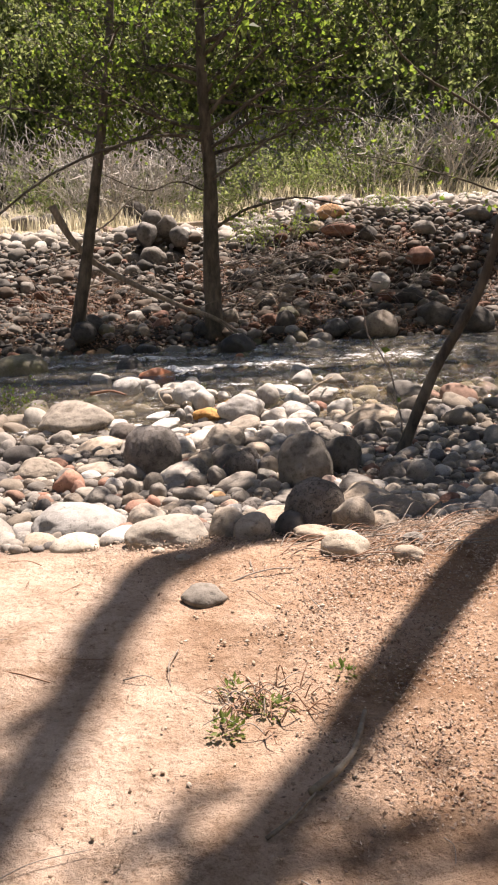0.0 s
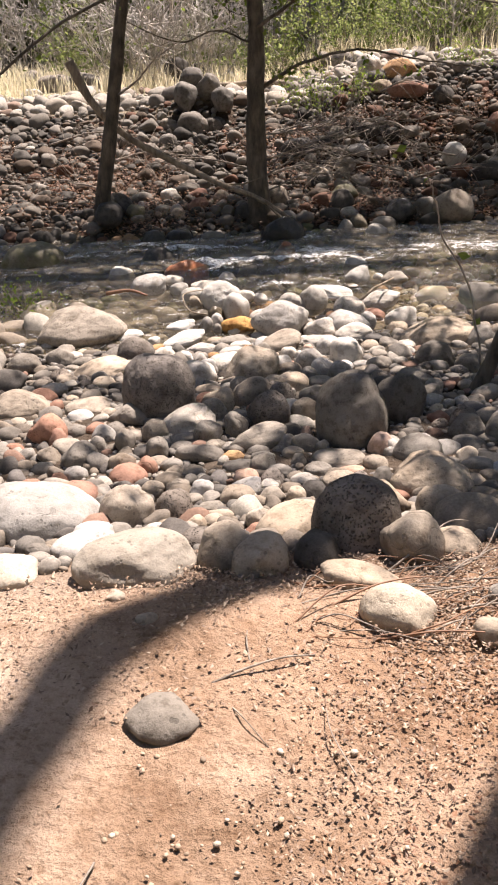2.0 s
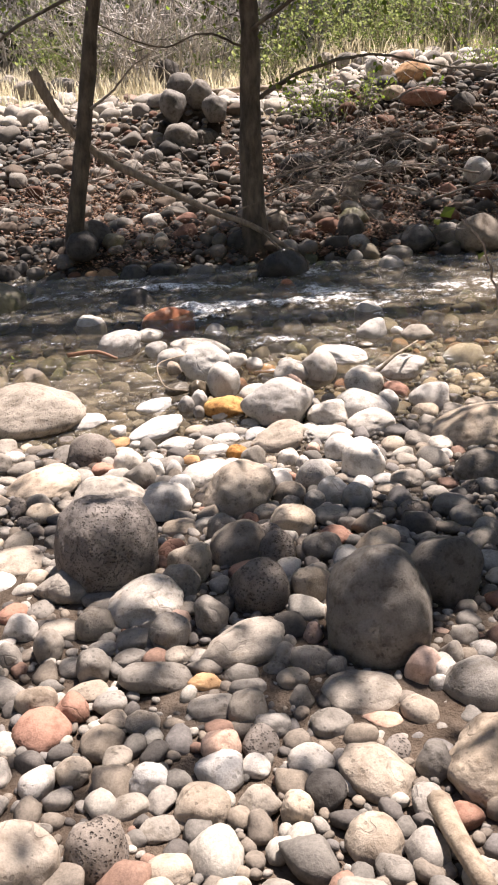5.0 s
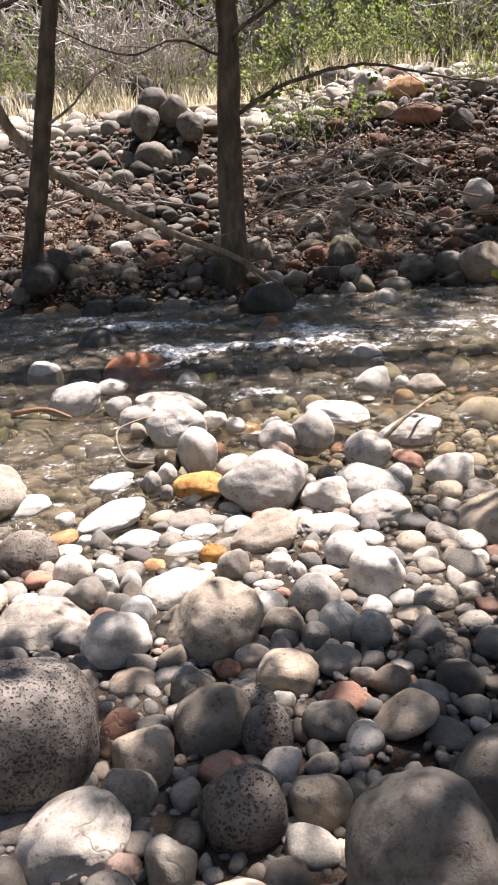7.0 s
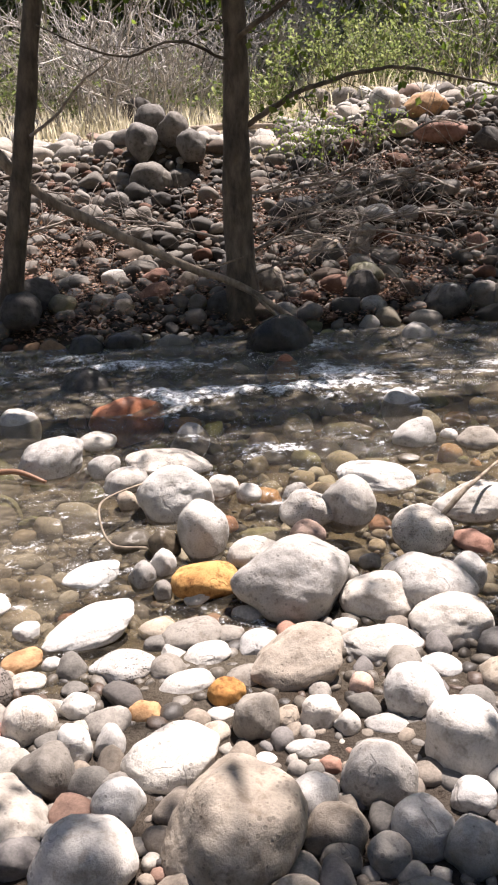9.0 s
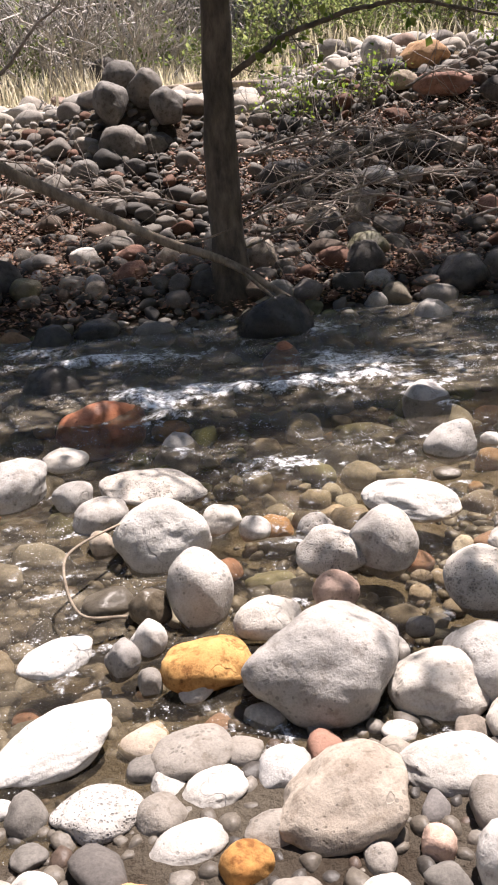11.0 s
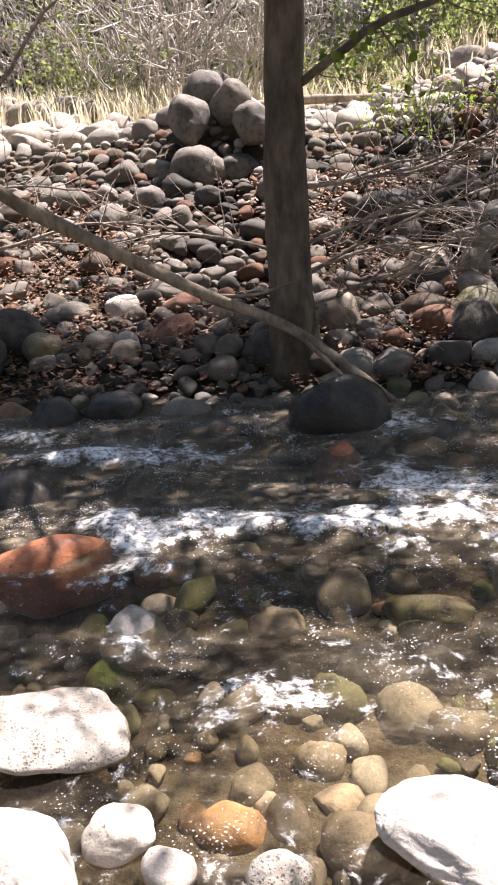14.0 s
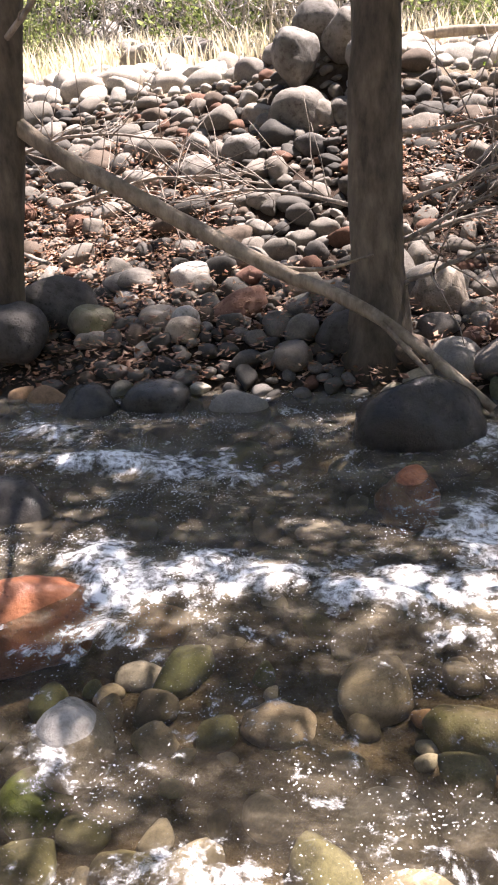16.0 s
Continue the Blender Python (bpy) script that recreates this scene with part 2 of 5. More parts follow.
def ground_material():
    m, n, l = nodes_of("soil_with_gap_shade")
    p = n["Principled BSDF"]
    pos = n.new("ShaderNodeNewGeometry").outputs["Position"]
    sep = n.new("ShaderNodeSeparateXYZ")
    l.new(pos, sep.inputs[0])
    warp = noise_node(n, l, 1.3, 5, 0.6)
    y = math_node(n, l, "ADD", sep.outputs["Y"], math_node(n, l, "MULTIPLY", math_node(n, l, "SUBTRACT", warp.outputs["Fac"], 0.5), 0.8))
    fac = math_node(n, l, "DIVIDE", y, 30.0)
    # Bar and far bank soil is darkened: shade between stones, painted in.
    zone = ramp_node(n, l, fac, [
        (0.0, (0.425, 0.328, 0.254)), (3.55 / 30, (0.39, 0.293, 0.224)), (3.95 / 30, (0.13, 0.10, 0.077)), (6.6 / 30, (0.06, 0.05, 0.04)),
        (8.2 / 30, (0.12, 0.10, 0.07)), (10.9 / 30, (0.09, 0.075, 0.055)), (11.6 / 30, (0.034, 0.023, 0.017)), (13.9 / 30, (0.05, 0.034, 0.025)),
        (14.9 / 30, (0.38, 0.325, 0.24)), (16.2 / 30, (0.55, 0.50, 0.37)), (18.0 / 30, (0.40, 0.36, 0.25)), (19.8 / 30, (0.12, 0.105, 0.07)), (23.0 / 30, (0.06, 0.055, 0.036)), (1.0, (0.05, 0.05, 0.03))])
    blot = noise_node(n, l, 2.6, 6, 0.7)
    grit = noise_node(n, l, 45, 6, 0.75)
    crumb = noise_node(n, l, 160, 3, 0.7)
    # Brown stain patches, deepened to stand for soft dappled shade on the sand.
    c = mix_node(n, l, 1.0, zone.outputs["Color"], ramp_node(n, l, blot.outputs["Fac"], [(0.36, (0.60, 0.53, 0.47)), (0.47, (0.90, 0.87, 0.84)), (0.60, (1.12, 1.12, 1.12))]).outputs["Color"], "MULTIPLY")
    c = mix_node(n, l, 1.0, c, ramp_node(n, l, grit.outputs["Fac"], [(0.34, (0.66, 0.60, 0.55)), (0.48, grey(1.0)), (0.7, grey(1.12))]).outputs["Color"], "MULTIPLY")
    c = mix_node(n, l, 1.0, c, ramp_node(n, l, crumb.outputs["Fac"], [(0.3, grey(0.86)), (0.7, grey(1.1))]).outputs["Color"], "MULTIPLY")
    drift = math_node(n, l, "MULTIPLY", math_node(n, l, "ADD", sep.outputs["X"], 0.8), 0.4)
    drift = math_node(n, l, "ADD", drift, math_node(n, l, "MULTIPLY", noise_node(n, l, 2.0, 5, 0.65).outputs["Fac"], 1.1))
    soil = ramp_node(n, l, drift, [(0.25, (1.10, 1.13, 1.16)), (0.5, (1.0, 0.97, 0.94)), (0.85, (0.72, 0.61, 0.52))]).outputs["Color"]
    sandy = ramp_node(n, l, fac, [(3.6 / 30, grey(1.0)), (4.0 / 30, grey(0.0))]).outputs["Color"]
    c = mix_node(n, l, sandy, c, mix_node(n, l, 1.0, c, soil, "MULTIPLY"))
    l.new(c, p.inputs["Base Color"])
    clod = noise_node(n, l, 15, 5, 0.65)
    h = math_node(n, l, "ADD", math_node(n, l, "MULTIPLY", grit.outputs["Fac"], 1.7), math_node(n, l, "MULTIPLY", crumb.outputs["Fac"], 0.5))
    h = math_node(n, l, "ADD", h, math_node(n, l, "MULTIPLY", clod.outputs["Fac"], 5.0))
    l.new(bump_node(n, l, h, 1.0, 0.008), p.inputs["Normal"])
    p.inputs["Roughness"].default_value = 0.95
    p.inputs["Specular IOR Level"].default_value = 0.15
    return m


def water_material():
    m, n, l = nodes_of("creek_water")
    n.remove(n["Principled BSDF"])
    out = n["Material Output"]
    pos = n.new("ShaderNodeNewGeometry").outputs["Position"]
    mp = n.new("ShaderNodeMapping")
    mp.inputs["Scale"].default_value = (0.7, 1.3, 1.0)
    mp.inputs["Rotation"].default_value = (0, 0, 0.25)
    l.new(pos, mp.inputs["Vector"])
    r1 = noise_node(n, l, 9, 4, 0.6, mp.outputs["Vector"])
    r2 = noise_node(n, l, 42, 3, 0.6, mp.outputs["Vector"])
    rush = n.new("ShaderNodeAttribute")
    rush.attribute_name = "rush"
    amp = math_node(n, l, "ADD", math_node(n, l, "MULTIPLY", rush.outputs["Fac"], 1.0), 0.10)
    h = math_node(n, l, "MULTIPLY", math_node(n, l, "ADD", math_node(n, l, "MULTIPLY", r1.outputs["Fac"], 2.5), r2.outputs["Fac"]), amp)
    nor = bump_node(n, l, h, 1.0, 0.09)
    fres = n.new("ShaderNodeFresnel")
    fres.inputs["IOR"].default_value = 1.22
    see = n.new("ShaderNodeBsdfTransparent")
    see.inputs["Color"].default_value = (0.90, 0.86, 0.75, 1)
    gloss = n.new("ShaderNodeBsdfGlossy")
    gloss.inputs["Roughness"].default_value = 0.05
    l.new(nor, gloss.inputs["Normal"])
    clear = n.new("ShaderNodeMixShader")
    l.new(fres.outputs[0], clear.inputs[0])
    l.new(gloss.outputs[0], clear.inputs[2])
    foam = n.new("ShaderNodeBsdfPrincipled")
    foam.inputs["Base Color"].default_value = (0.88, 0.89, 0.90, 1)
    foam.inputs["Roughness"].default_value = 0.6
    murk = n.new("ShaderNodeBsdfDiffuse")
    cloudy = noise_node(n, l, 3, 4, 0.6, mp.outputs["Vector"])
    swirl = noise_node(n, l, 9, 6, 0.72, mp.outputs["Vector"])
    l.new(ramp_node(n, l, swirl.outputs["Fac"], [(0.36, (0.04, 0.036, 0.032)), (0.50, (0.10, 0.085, 0.063)), (0.64, (0.30, 0.255, 0.185))]).outputs["Color"], murk.inputs["Color"])
    turbid = math_node(n, l, "MULTIPLY", rush.outputs["Fac"], ramp_node(n, l, cloudy.outputs["Fac"], [(0.35, grey(0.45)), (0.65, grey(0.95))]).outputs["Color"])
    body = n.new("ShaderNodeMixShader")
    l.new(turbid, body.inputs[0])
    l.new(see.outputs[0], body.inputs[1])
    l.new(murk.outputs[0], body.inputs[2])
    l.new(body.outputs[0], clear.inputs[1])
    bend = noise_node(n, l, 4, 3, 0.5, pos)
    shift = n.new("ShaderNodeVectorMath")
    shift.operation = "MULTIPLY_ADD"
    l.new(bend.outputs["Color"], shift.inputs[0])
    shift.inputs[1].default_value = (0.16, 0.16, 0)
    l.new(pos, shift.inputs[2])
    f1 = noise_node(n, l, 8.5, 8, 0.74, shift.outputs[0])
    f2 = noise_node(n, l, 38, 5, 0.7, shift.outputs[0])
    fa = n.new("ShaderNodeAttribute")
    fa.attribute_name = "foam"
    fm = math_node(n, l, "ADD", f1.outputs["Fac"], math_node(n, l, "MULTIPLY", fa.outputs["Fac"], 0.225))
    lace = ramp_node(n, l, f2.outputs["Fac"], [(0.40, grey(0.12)), (0.56, grey(1.0))])
    mask = ramp_node(n, l, fm, [(0.585, grey(0.0)), (0.655, grey(0.45)), (0.74, grey(1.0))])
    # Sun glints painted as small white dots, drawn with the foam shader.
    glint_specks = noise_node(n, l, 140, 2, 0.5)
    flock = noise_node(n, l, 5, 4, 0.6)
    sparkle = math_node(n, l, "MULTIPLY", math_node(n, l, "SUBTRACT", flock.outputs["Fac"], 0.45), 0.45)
    glint_dots = ramp_node(n, l, math_node(n, l, "ADD", glint_specks.outputs["Fac"], math_node(n, l, "ADD", sparkle, math_node(n, l, "MULTIPLY", rush.outputs["Fac"], 0.05))), [(0.735, grey(0.0)), (0.79, grey(0.8))])
    cover = math_node(n, l, "MAXIMUM", math_node(n, l, "MULTIPLY", mask.outputs["Color"], lace.outputs["Color"]), glint_dots.outputs["Color"])
    full = n.new("ShaderNodeMixShader")
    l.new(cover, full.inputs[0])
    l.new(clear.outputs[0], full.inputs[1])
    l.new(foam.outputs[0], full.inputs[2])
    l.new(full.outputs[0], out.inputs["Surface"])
    return m


def bark_material(name, dark, light, scale=18):
    m, n, l = nodes_of(name)
    p = n["Principled BSDF"]
    mp = n.new("ShaderNodeMapping")
    mp.inputs["Scale"].default_value = (1.0, 1.0, 0.35)
    l.new(n.new("ShaderNodeNewGeometry").outputs["Position"], mp.inputs["Vector"])
    a = noise_node(n, l, scale, 5, 0.7, mp.outputs["Vector"])
    b = noise_node(n, l, 3, 3, 0.6)
    c = ramp_node(n, l, a.outputs["Fac"], [(0.32, dark), (0.66, light)]).outputs["Color"]
    c = mix_node(n, l, 1.0, c, ramp_node(n, l, b.outputs["Fac"], [(0.35, grey(0.65)), (0.65, grey(1.2))]).outputs["Color"], "MULTIPLY")
    l.new(c, p.inputs["Base Color"])
    l.new(bump_node(n, l, a.outputs["Fac"], 0.7, 0.012), p.inputs["Normal"])
    p.inputs["Roughness"].default_value = 0.9
    return m


def leaf_material(name, stops, through_light=0.45, tint=(1.15, 1.25, 0.75)):
    m, n, l = nodes_of(name)
    p = n["Principled BSDF"]
    rnd = n.new("ShaderNodeNewGeometry").outputs["Random Per Island"]
    c = ramp_node(n, l, rnd, stops).outputs["Color"]
    l.new(c, p.inputs["Base Color"])
    p.inputs["Roughness"].default_value = 0.55
    t = n.new("ShaderNodeBsdfTranslucent")
    l.new(mix_node(n, l, 1.0, c, tint, "MULTIPLY"), t.inputs["Color"])
    mixer = n.new("ShaderNodeMixShader")
    mixer.inputs[0].default_value = through_light
    l.new(p.outputs[0], mixer.inputs[1])
    l.new(t.outputs[0], mixer.inputs[2])
    l.new(mixer.outputs[0], n["Material Output"].inputs["Surface"])
    return m


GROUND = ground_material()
WATER_MAT = water_material()
BARK = bark_material("grey_brown_bark", (0.045, 0.036, 0.028), (0.165, 0.135, 0.10), 13)
DEADWOOD = bark_material("bleached_deadwood", (0.13, 0.097, 0.067), (0.34, 0.28, 0.21), 22)
TWIG = bark_material("dry_grey_twigs", (0.16, 0.13, 0.105), (0.38, 0.33, 0.28), 30)
# Copy of TWIG with light added in its colour, for the backlit brush.
PALE_TWIG = bark_material("lightened_grey_twigs", (0.27, 0.25, 0.225), (0.52, 0.485, 0.44), 30)
LEAF = leaf_material("fresh_green_leaves", [(0.0, (0.09, 0.145, 0.025)), (0.5, (0.145, 0.195, 0.045)), (1.0, (0.23, 0.26, 0.08))], 0.65)
LEAF_FAR = leaf_material("far_green_leaves", [(0.0, (0.085, 0.115, 0.045)), (0.5, (0.155, 0.185, 0.08)), (1.0, (0.27, 0.29, 0.15))], 0.7, (1.1, 1.15, 0.85))
STRAW = leaf_material("dry_straw_grass", [(0.0, (0.60, 0.55, 0.43)), (0.75, (0.74, 0.70, 0.57)), (1.0, (0.50, 0.50, 0.34))], 0.4, (1.1, 1.05, 0.95))
CHAFF = leaf_material("dry_leaf_chaff", [(0.0, (0.13, 0.08, 0.052)), (0.4, (0.24, 0.16, 0.11)), (0.8, (0.36, 0.265, 0.185)), (1.0, (0.46, 0.365, 0.275))], 0.15, (1.1, 1.0, 0.9))
LITTER = leaf_material("dead_leaves", [(0.0, (0.12, 0.058, 0.034)), (0.5, (0.23, 0.115, 0.064)), (1.0, (0.36, 0.24, 0.155))], 0.15, (1.2, 1.0, 0.8))


# ---- mesh helpers ----
def mesh_from(name, verts, faces, material, smooth_faces=True):
    me = bpy.data.meshes.new(name)
    me.from_pydata(verts, [], faces)
    if smooth_faces:
        me.polygons.foreach_set("use_smooth", [True] * len(me.polygons))
    if material:
        me.materials.append(material)
    return me


def part(name, mesh, parent, label=""):
    ob = new(name, mesh)
    ob.parent = parent
    if label:
        ob["label"] = label
    return ob


def empty(name, x, y, z):
    ob = new(name)
    ob.location = (x, y, z)
    ob.empty_display_size = 0.1
    return ob


def ball(sub):
    bm = bmesh.new()
    bmesh.ops.create_icosphere(bm, subdivisions=sub, radius=1)
    v = np.array([p.co[:] for p in bm.verts])
    f = [[q.index for q in p.verts] for p in bm.faces]
    bm.free()
    return v / np.linalg.norm(v, axis=1)[:, None], f


def stone_points(dirs, seed, facets=6, lump=0.13, fine=0.03, sharp=0.08, low=0.60):
    """A water-worn stone of half-size one: a ball worn flat on some sides, with low swells."""
    rs = np.random.RandomState(seed)
    r = np.ones(len(dirs))
    for _ in range(facets):
        nrm = rs.normal(size=3)
        nrm /= np.linalg.norm(nrm)
        d = rs.uniform(low, 0.92)
        cosv = dirs @ nrm
        lim = np.where(cosv > 0.05, d / np.maximum(cosv, 0.05), 9.0)
        k = sharp
        r = -k * np.log(np.exp(-r / k) + np.exp(-lim / k))
    off = Vector(rs.uniform(-50, 50, 3))
    for i, u in enumerate(dirs):
        uv = Vector(u)
        r[i] *= 1 + lump * noise.noise(uv * 1.3 + off) + lump * 0.4 * noise.noise(uv * 2.9 + off) + fine * noise.noise(uv * 7 + off)
    v = dirs * r[:, None]
    lo, hi = v.min(0), v.max(0)
    return (v - (lo + hi) / 2) / ((hi - lo) / 2)


DIRS4, FACES4 = ball(5)
DIRS3, FACES3 = ball(4)
DIRS2, FACES2 = ball(3)
DIRS1, FACES1 = ball(2)


def tube(points, radii, sides=6, seed=0, rough=0.0, verts=None, faces=None):
    """A tapering limb along a line of points."""
    verts = [] if verts is None else verts
    faces = [] if faces is None else faces
    pts = [Vector(p) for p in points]
    base = len(verts)
    up = Vector((0.31, 0.52, 0.79))
    for i, p in enumerate(pts):
        d = (pts[min(i + 1, len(pts) - 1)] - pts[max(i - 1, 0)]).normalized()
        a = d.cross(up)
        if a.length < 0.05:
            a = d.cross(Vector((1, 0, 0)))
        a.normalize()
        b = d.cross(a)
        for k in range(sides):
            w = 2 * math.pi * k / sides
            r = radii[i]
            if rough:
                r *= 1 + rough * noise.noise(Vector((p.x * 4 + seed, p.z * 4 + math.cos(w), p.y * 4 + math.sin(w))))
            verts.append((p + a * math.cos(w) * r + b * math.sin(w) * r)[:])
    for i in range(len(pts) - 1):
        for k in range(sides):
            k2 = (k + 1) % sides
            faces.append((base + i * sides + k, base + i * sides + k2, base + (i + 1) * sides + k2, base + (i + 1) * sides + k))
    faces.append(tuple(base + k for k in reversed(range(sides))))
    faces.append(tuple(base + (len(pts) - 1) * sides + k for k in range(sides)))
    return verts, faces


def curve_points(points, steps=6, wobble=0.0, rnd=None):
    """A rounded line through a few points."""
    p = [Vector(q) for q in points]
    p = [p[0] * 2 - p[1]] + p + [p[-1] * 2 - p[-2]]
    out = []
    for i in range(1, len(p) - 2):
        for s in range(steps):
            t = s / steps
            q = 0.5 * (2 * p[i] + (p[i + 1] - p[i - 1]) * t + (2 * p[i - 1] - 5 * p[i] + 4 * p[i + 1] - p[i + 2]) * t * t + (3 * p[i] - p[i - 1] - 3 * p[i + 1] + p[i + 2]) * t ** 3)
            if wobble and rnd:
                q = q + Vector((rnd.uniform(-1, 1), rnd.uniform(-1, 1), rnd.uniform(-1, 1))) * wobble
            out.append(q)
    out.append(p[-2])
    return out


def taper(n, r0, r1):
    return [r0 + (r1 - r0) * i / (n - 1) for i in range(n)]


def add_leaf(verts, faces, at, along, side, length, width):
    """A leaf folded along its midrib."""
    b = len(verts)
    nrm = along.cross(side)
    mid = at + along * (length * 0.5)
    fold = nrm * (width * 0.18)
    for v in (at, mid + side * (width * 0.5) + fold, at + along * length, mid - side * (width * 0.5) + fold):
        verts.append(v[:])
    faces.append((b, b + 1, b + 2))
    faces.append((b, b + 2, b + 3))


def rand_dir(rnd):
    while True:
        v = Vector((rnd.uniform(-1, 1), rnd.uniform(-1, 1), rnd.uniform(-1, 1)))
        if 0.1 < v.length < 1:
            return v.normalized()


# ---- ground ----
def build_ground():
    xs = [-400, -120, -50, -25, -14, -9] + [-6 + 0.1 * i for i in range(121)] + [9, 14, 25, 50, 120, 400]
    ys_ = [-300, -100, -40, -15, -7] + [-4 + 0.1 * i for i in range(221)] + [20, 23, 27, 33, 42, 60, 90, 150, 250, 400]
    verts, faces = [], []
    for y in ys_:
        for x in xs:
            z = ground_z(x, y)
            if -7 < y < 30 and abs(x) < 10:
                v = Vector((x, y, 0))
                z += 0.030 * noise.noise(v * 1.1) + 0.016 * noise.noise(v * 3.7) + ((0.010 * noise.noise(v * 9) + 0.016 * noise.noise(v * 5) * smooth(-1.2, 0.0, x)) if y < 4.2 else 0)
            if y < -7:
                z += (-7 - y) * 0.12
            verts.append((x, y, z))
    w = len(xs)
    for j in range(len(ys_) - 1):
        for i in range(w - 1):
            faces.append((j * w + i, j * w + i + 1, (j + 1) * w + i + 1, (j + 1) * w + i))
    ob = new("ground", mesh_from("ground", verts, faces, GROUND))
    return tagged(ob, "sandy bank, gravel bar and stony far bank soil", "ground", kind="structure")


build_ground()


# ---- creek ----
RUSH = []


def riffle(x, y, along, across, white):
    """A patch of broken water."""
    RUSH.append((x, y, along, across, white))


riffle(-1.22, 10.82, 0.11, 0.07, 0.7)
riffle(-0.88, 10.51, 0.15, 0.05, 0.9)
riffle(-0.56, 10.45, 0.14, 0.05, 0.9)
riffle(-0.32, 10.43, 0.09, 0.04, 0.8)
riffle(-0.59, 9.9, 0.07, 0.08, 1)
riffle(-0.47, 9.73, 0.09, 0.08, 1)
riffle(-0.44, 9.55, 0.11, 0.07, 1)
riffle(-0.6, 9.44, 0.08, 0.03, 0.9)
riffle(-0.25, 9.92, 0.09, 0.05, 0.9)
riffle(-0.06, 9.82, 0.09, 0.04, 0.8)
riffle(0.23, 9.78, 0.12, 0.04, 1)
riffle(0.3, 9.89, 0.07, 0.04, 0.8)
riffle(0.48, 9.65, 0.05, 0.04, 1)
riffle(0.49, 10.21, 0.07, 0.16, 0.9)
riffle(0.52, 10.75, 0.05, 0.07, 0.9)
riffle(-0.09, 8.92, 0.08, 0.05, 0.36)
riffle(0, 8.87, 0.08, 0.05, 0.32)
riffle(0.12, 8.85, 0.05, 0.04, 0.24)
riffle(-0.14, 9.14, 0.03, 0.11, 0.22)
riffle(-0.56, 9.1, 0.05, 0.03, 0.24)
riffle(0.01, 9.36, 0.08, 0.02, 0.5)
riffle(0.22, 8.84, 0.03, 0.04, 0.2)
riffle(0.55, 9.82, 0.19, 0.07, 1)
riffle(0.73, 10.11, 0.2, 0.08, 0.9)
riffle(0.6, 10.81, 0.09, 0.11, 0.9)
riffle(-1.07, 10.76, 0.16, 0.08, 0.7)
riffle(-0.72, 10.5, 0.22, 0.07, 0.8)
riffle(-0.32, 10.37, 0.15, 0.07, 0.6)
riffle(0.22, 9.76, 0.11, 0.05, 0.9)
riffle(-0.07, 9.83, 0.14, 0.05, 0.8)
riffle(-0.44, 9.78, 0.11, 0.08, 1)
riffle(0.93, 9.65, 0.14, 0.05, 0.9)
riffle(0.04, 8.8, 0.08, 0.03, 0.24)
riffle(0.9, 9.35, 0.07, 0.05, 0.7)
riffle(-0.3, 9.85, 0.5, 0.14, 0.35)
riffle(0.6, 9.95, 0.5, 0.2, 0.4)
riffle(-0.8, 10.55, 0.6, 0.12, 0.35)
riffle(0.1, 8.95, 0.45, 0.22, 0.13)
riffle(2, 10, 0.8, 0.25, 0.6)
riffle(-2, 10.4, 0.7, 0.15, 0.5)


def build_water():
    xs = [-60, -25, -12, -7] + [-4.5 + 0.05 * i for i in range(181)] + [7, 12, 25, 60]
    ys_ = [6.6 + 0.05 * i for i in range(103)]
    verts, faces, foam, rush = [], [], [], []
    for y in ys_:
        for x in xs:
            q = sum(k * math.exp(-((x - cx) / sx) ** 2 - ((y - cy) / sy) ** 2) for cx, cy, sx, sy, k in RUSH)
            q = min(q, 1.1)
            run = smooth(8.3, 9.2, y)
            v = Vector((x * 0.8, y * 1.7, 3.1))
            z = WATER + run * (0.012 * noise.noise(v * 1.6) + 0.009 * noise.noise(v * 4)) + q * (0.02 + 0.030 * noise.noise(v * 3.1) + 0.018 * noise.noise(v * 8))
            verts.append((x, y, z))
            foam.append(q)
            pool = 0.45 * math.exp(-((x + 1.15) / 0.6) ** 2 - ((y - 7.95) / 0.65) ** 2)
            rush.append(min(1.0, pool + 0.13 + 0.15 * run + 0.44 * smooth(9.3, 9.9, y) + 0.3 * q))
    w = len(xs)
    for j in range(len(ys_) - 1):
        for i in range(w - 1):
            faces.append((j * w + i, j * w + i + 1, (j + 1) * w + i + 1, (j + 1) * w + i))
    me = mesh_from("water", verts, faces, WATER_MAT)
    for nm, vals in (("foam", foam), ("rush", rush)):
        me.attributes.new(nm, "FLOAT", "POINT").data.foreach_set("value", vals)
    return tagged(new("water", me), "shallow clear creek with white riffles and painted glints over stones", "water", kind="structure")


build_water()


# ---- stones that stand out ----
SHAPES = {}
PLACED = []


def stone_mesh(kind, size_class, variant):
    key = (kind, size_class, variant)
    if key not in SHAPES:
        d, f = ((DIRS4, FACES4), (DIRS3, FACES3), (DIRS2, FACES2))[size_class]
        round_kind = kind in ("pitted", "white", "pitted_pale", "pale", "buff")
        v = stone_points(d, 11 + variant * 7 + size_class, facets=2 if kind == "pitted" else 5 if round_kind or (kind == "basalt" and size_class == 0) else 8, sharp=0.10 if round_kind else 0.07, lump=0.09 if kind == "pitted" else 0.11, fine=0.025, low=0.80 if kind == "pitted" else 0.72)
        SHAPES[key] = mesh_from("stone", [tuple(p) for p in v], f, ROCK[kind])
    return SHAPES[key]


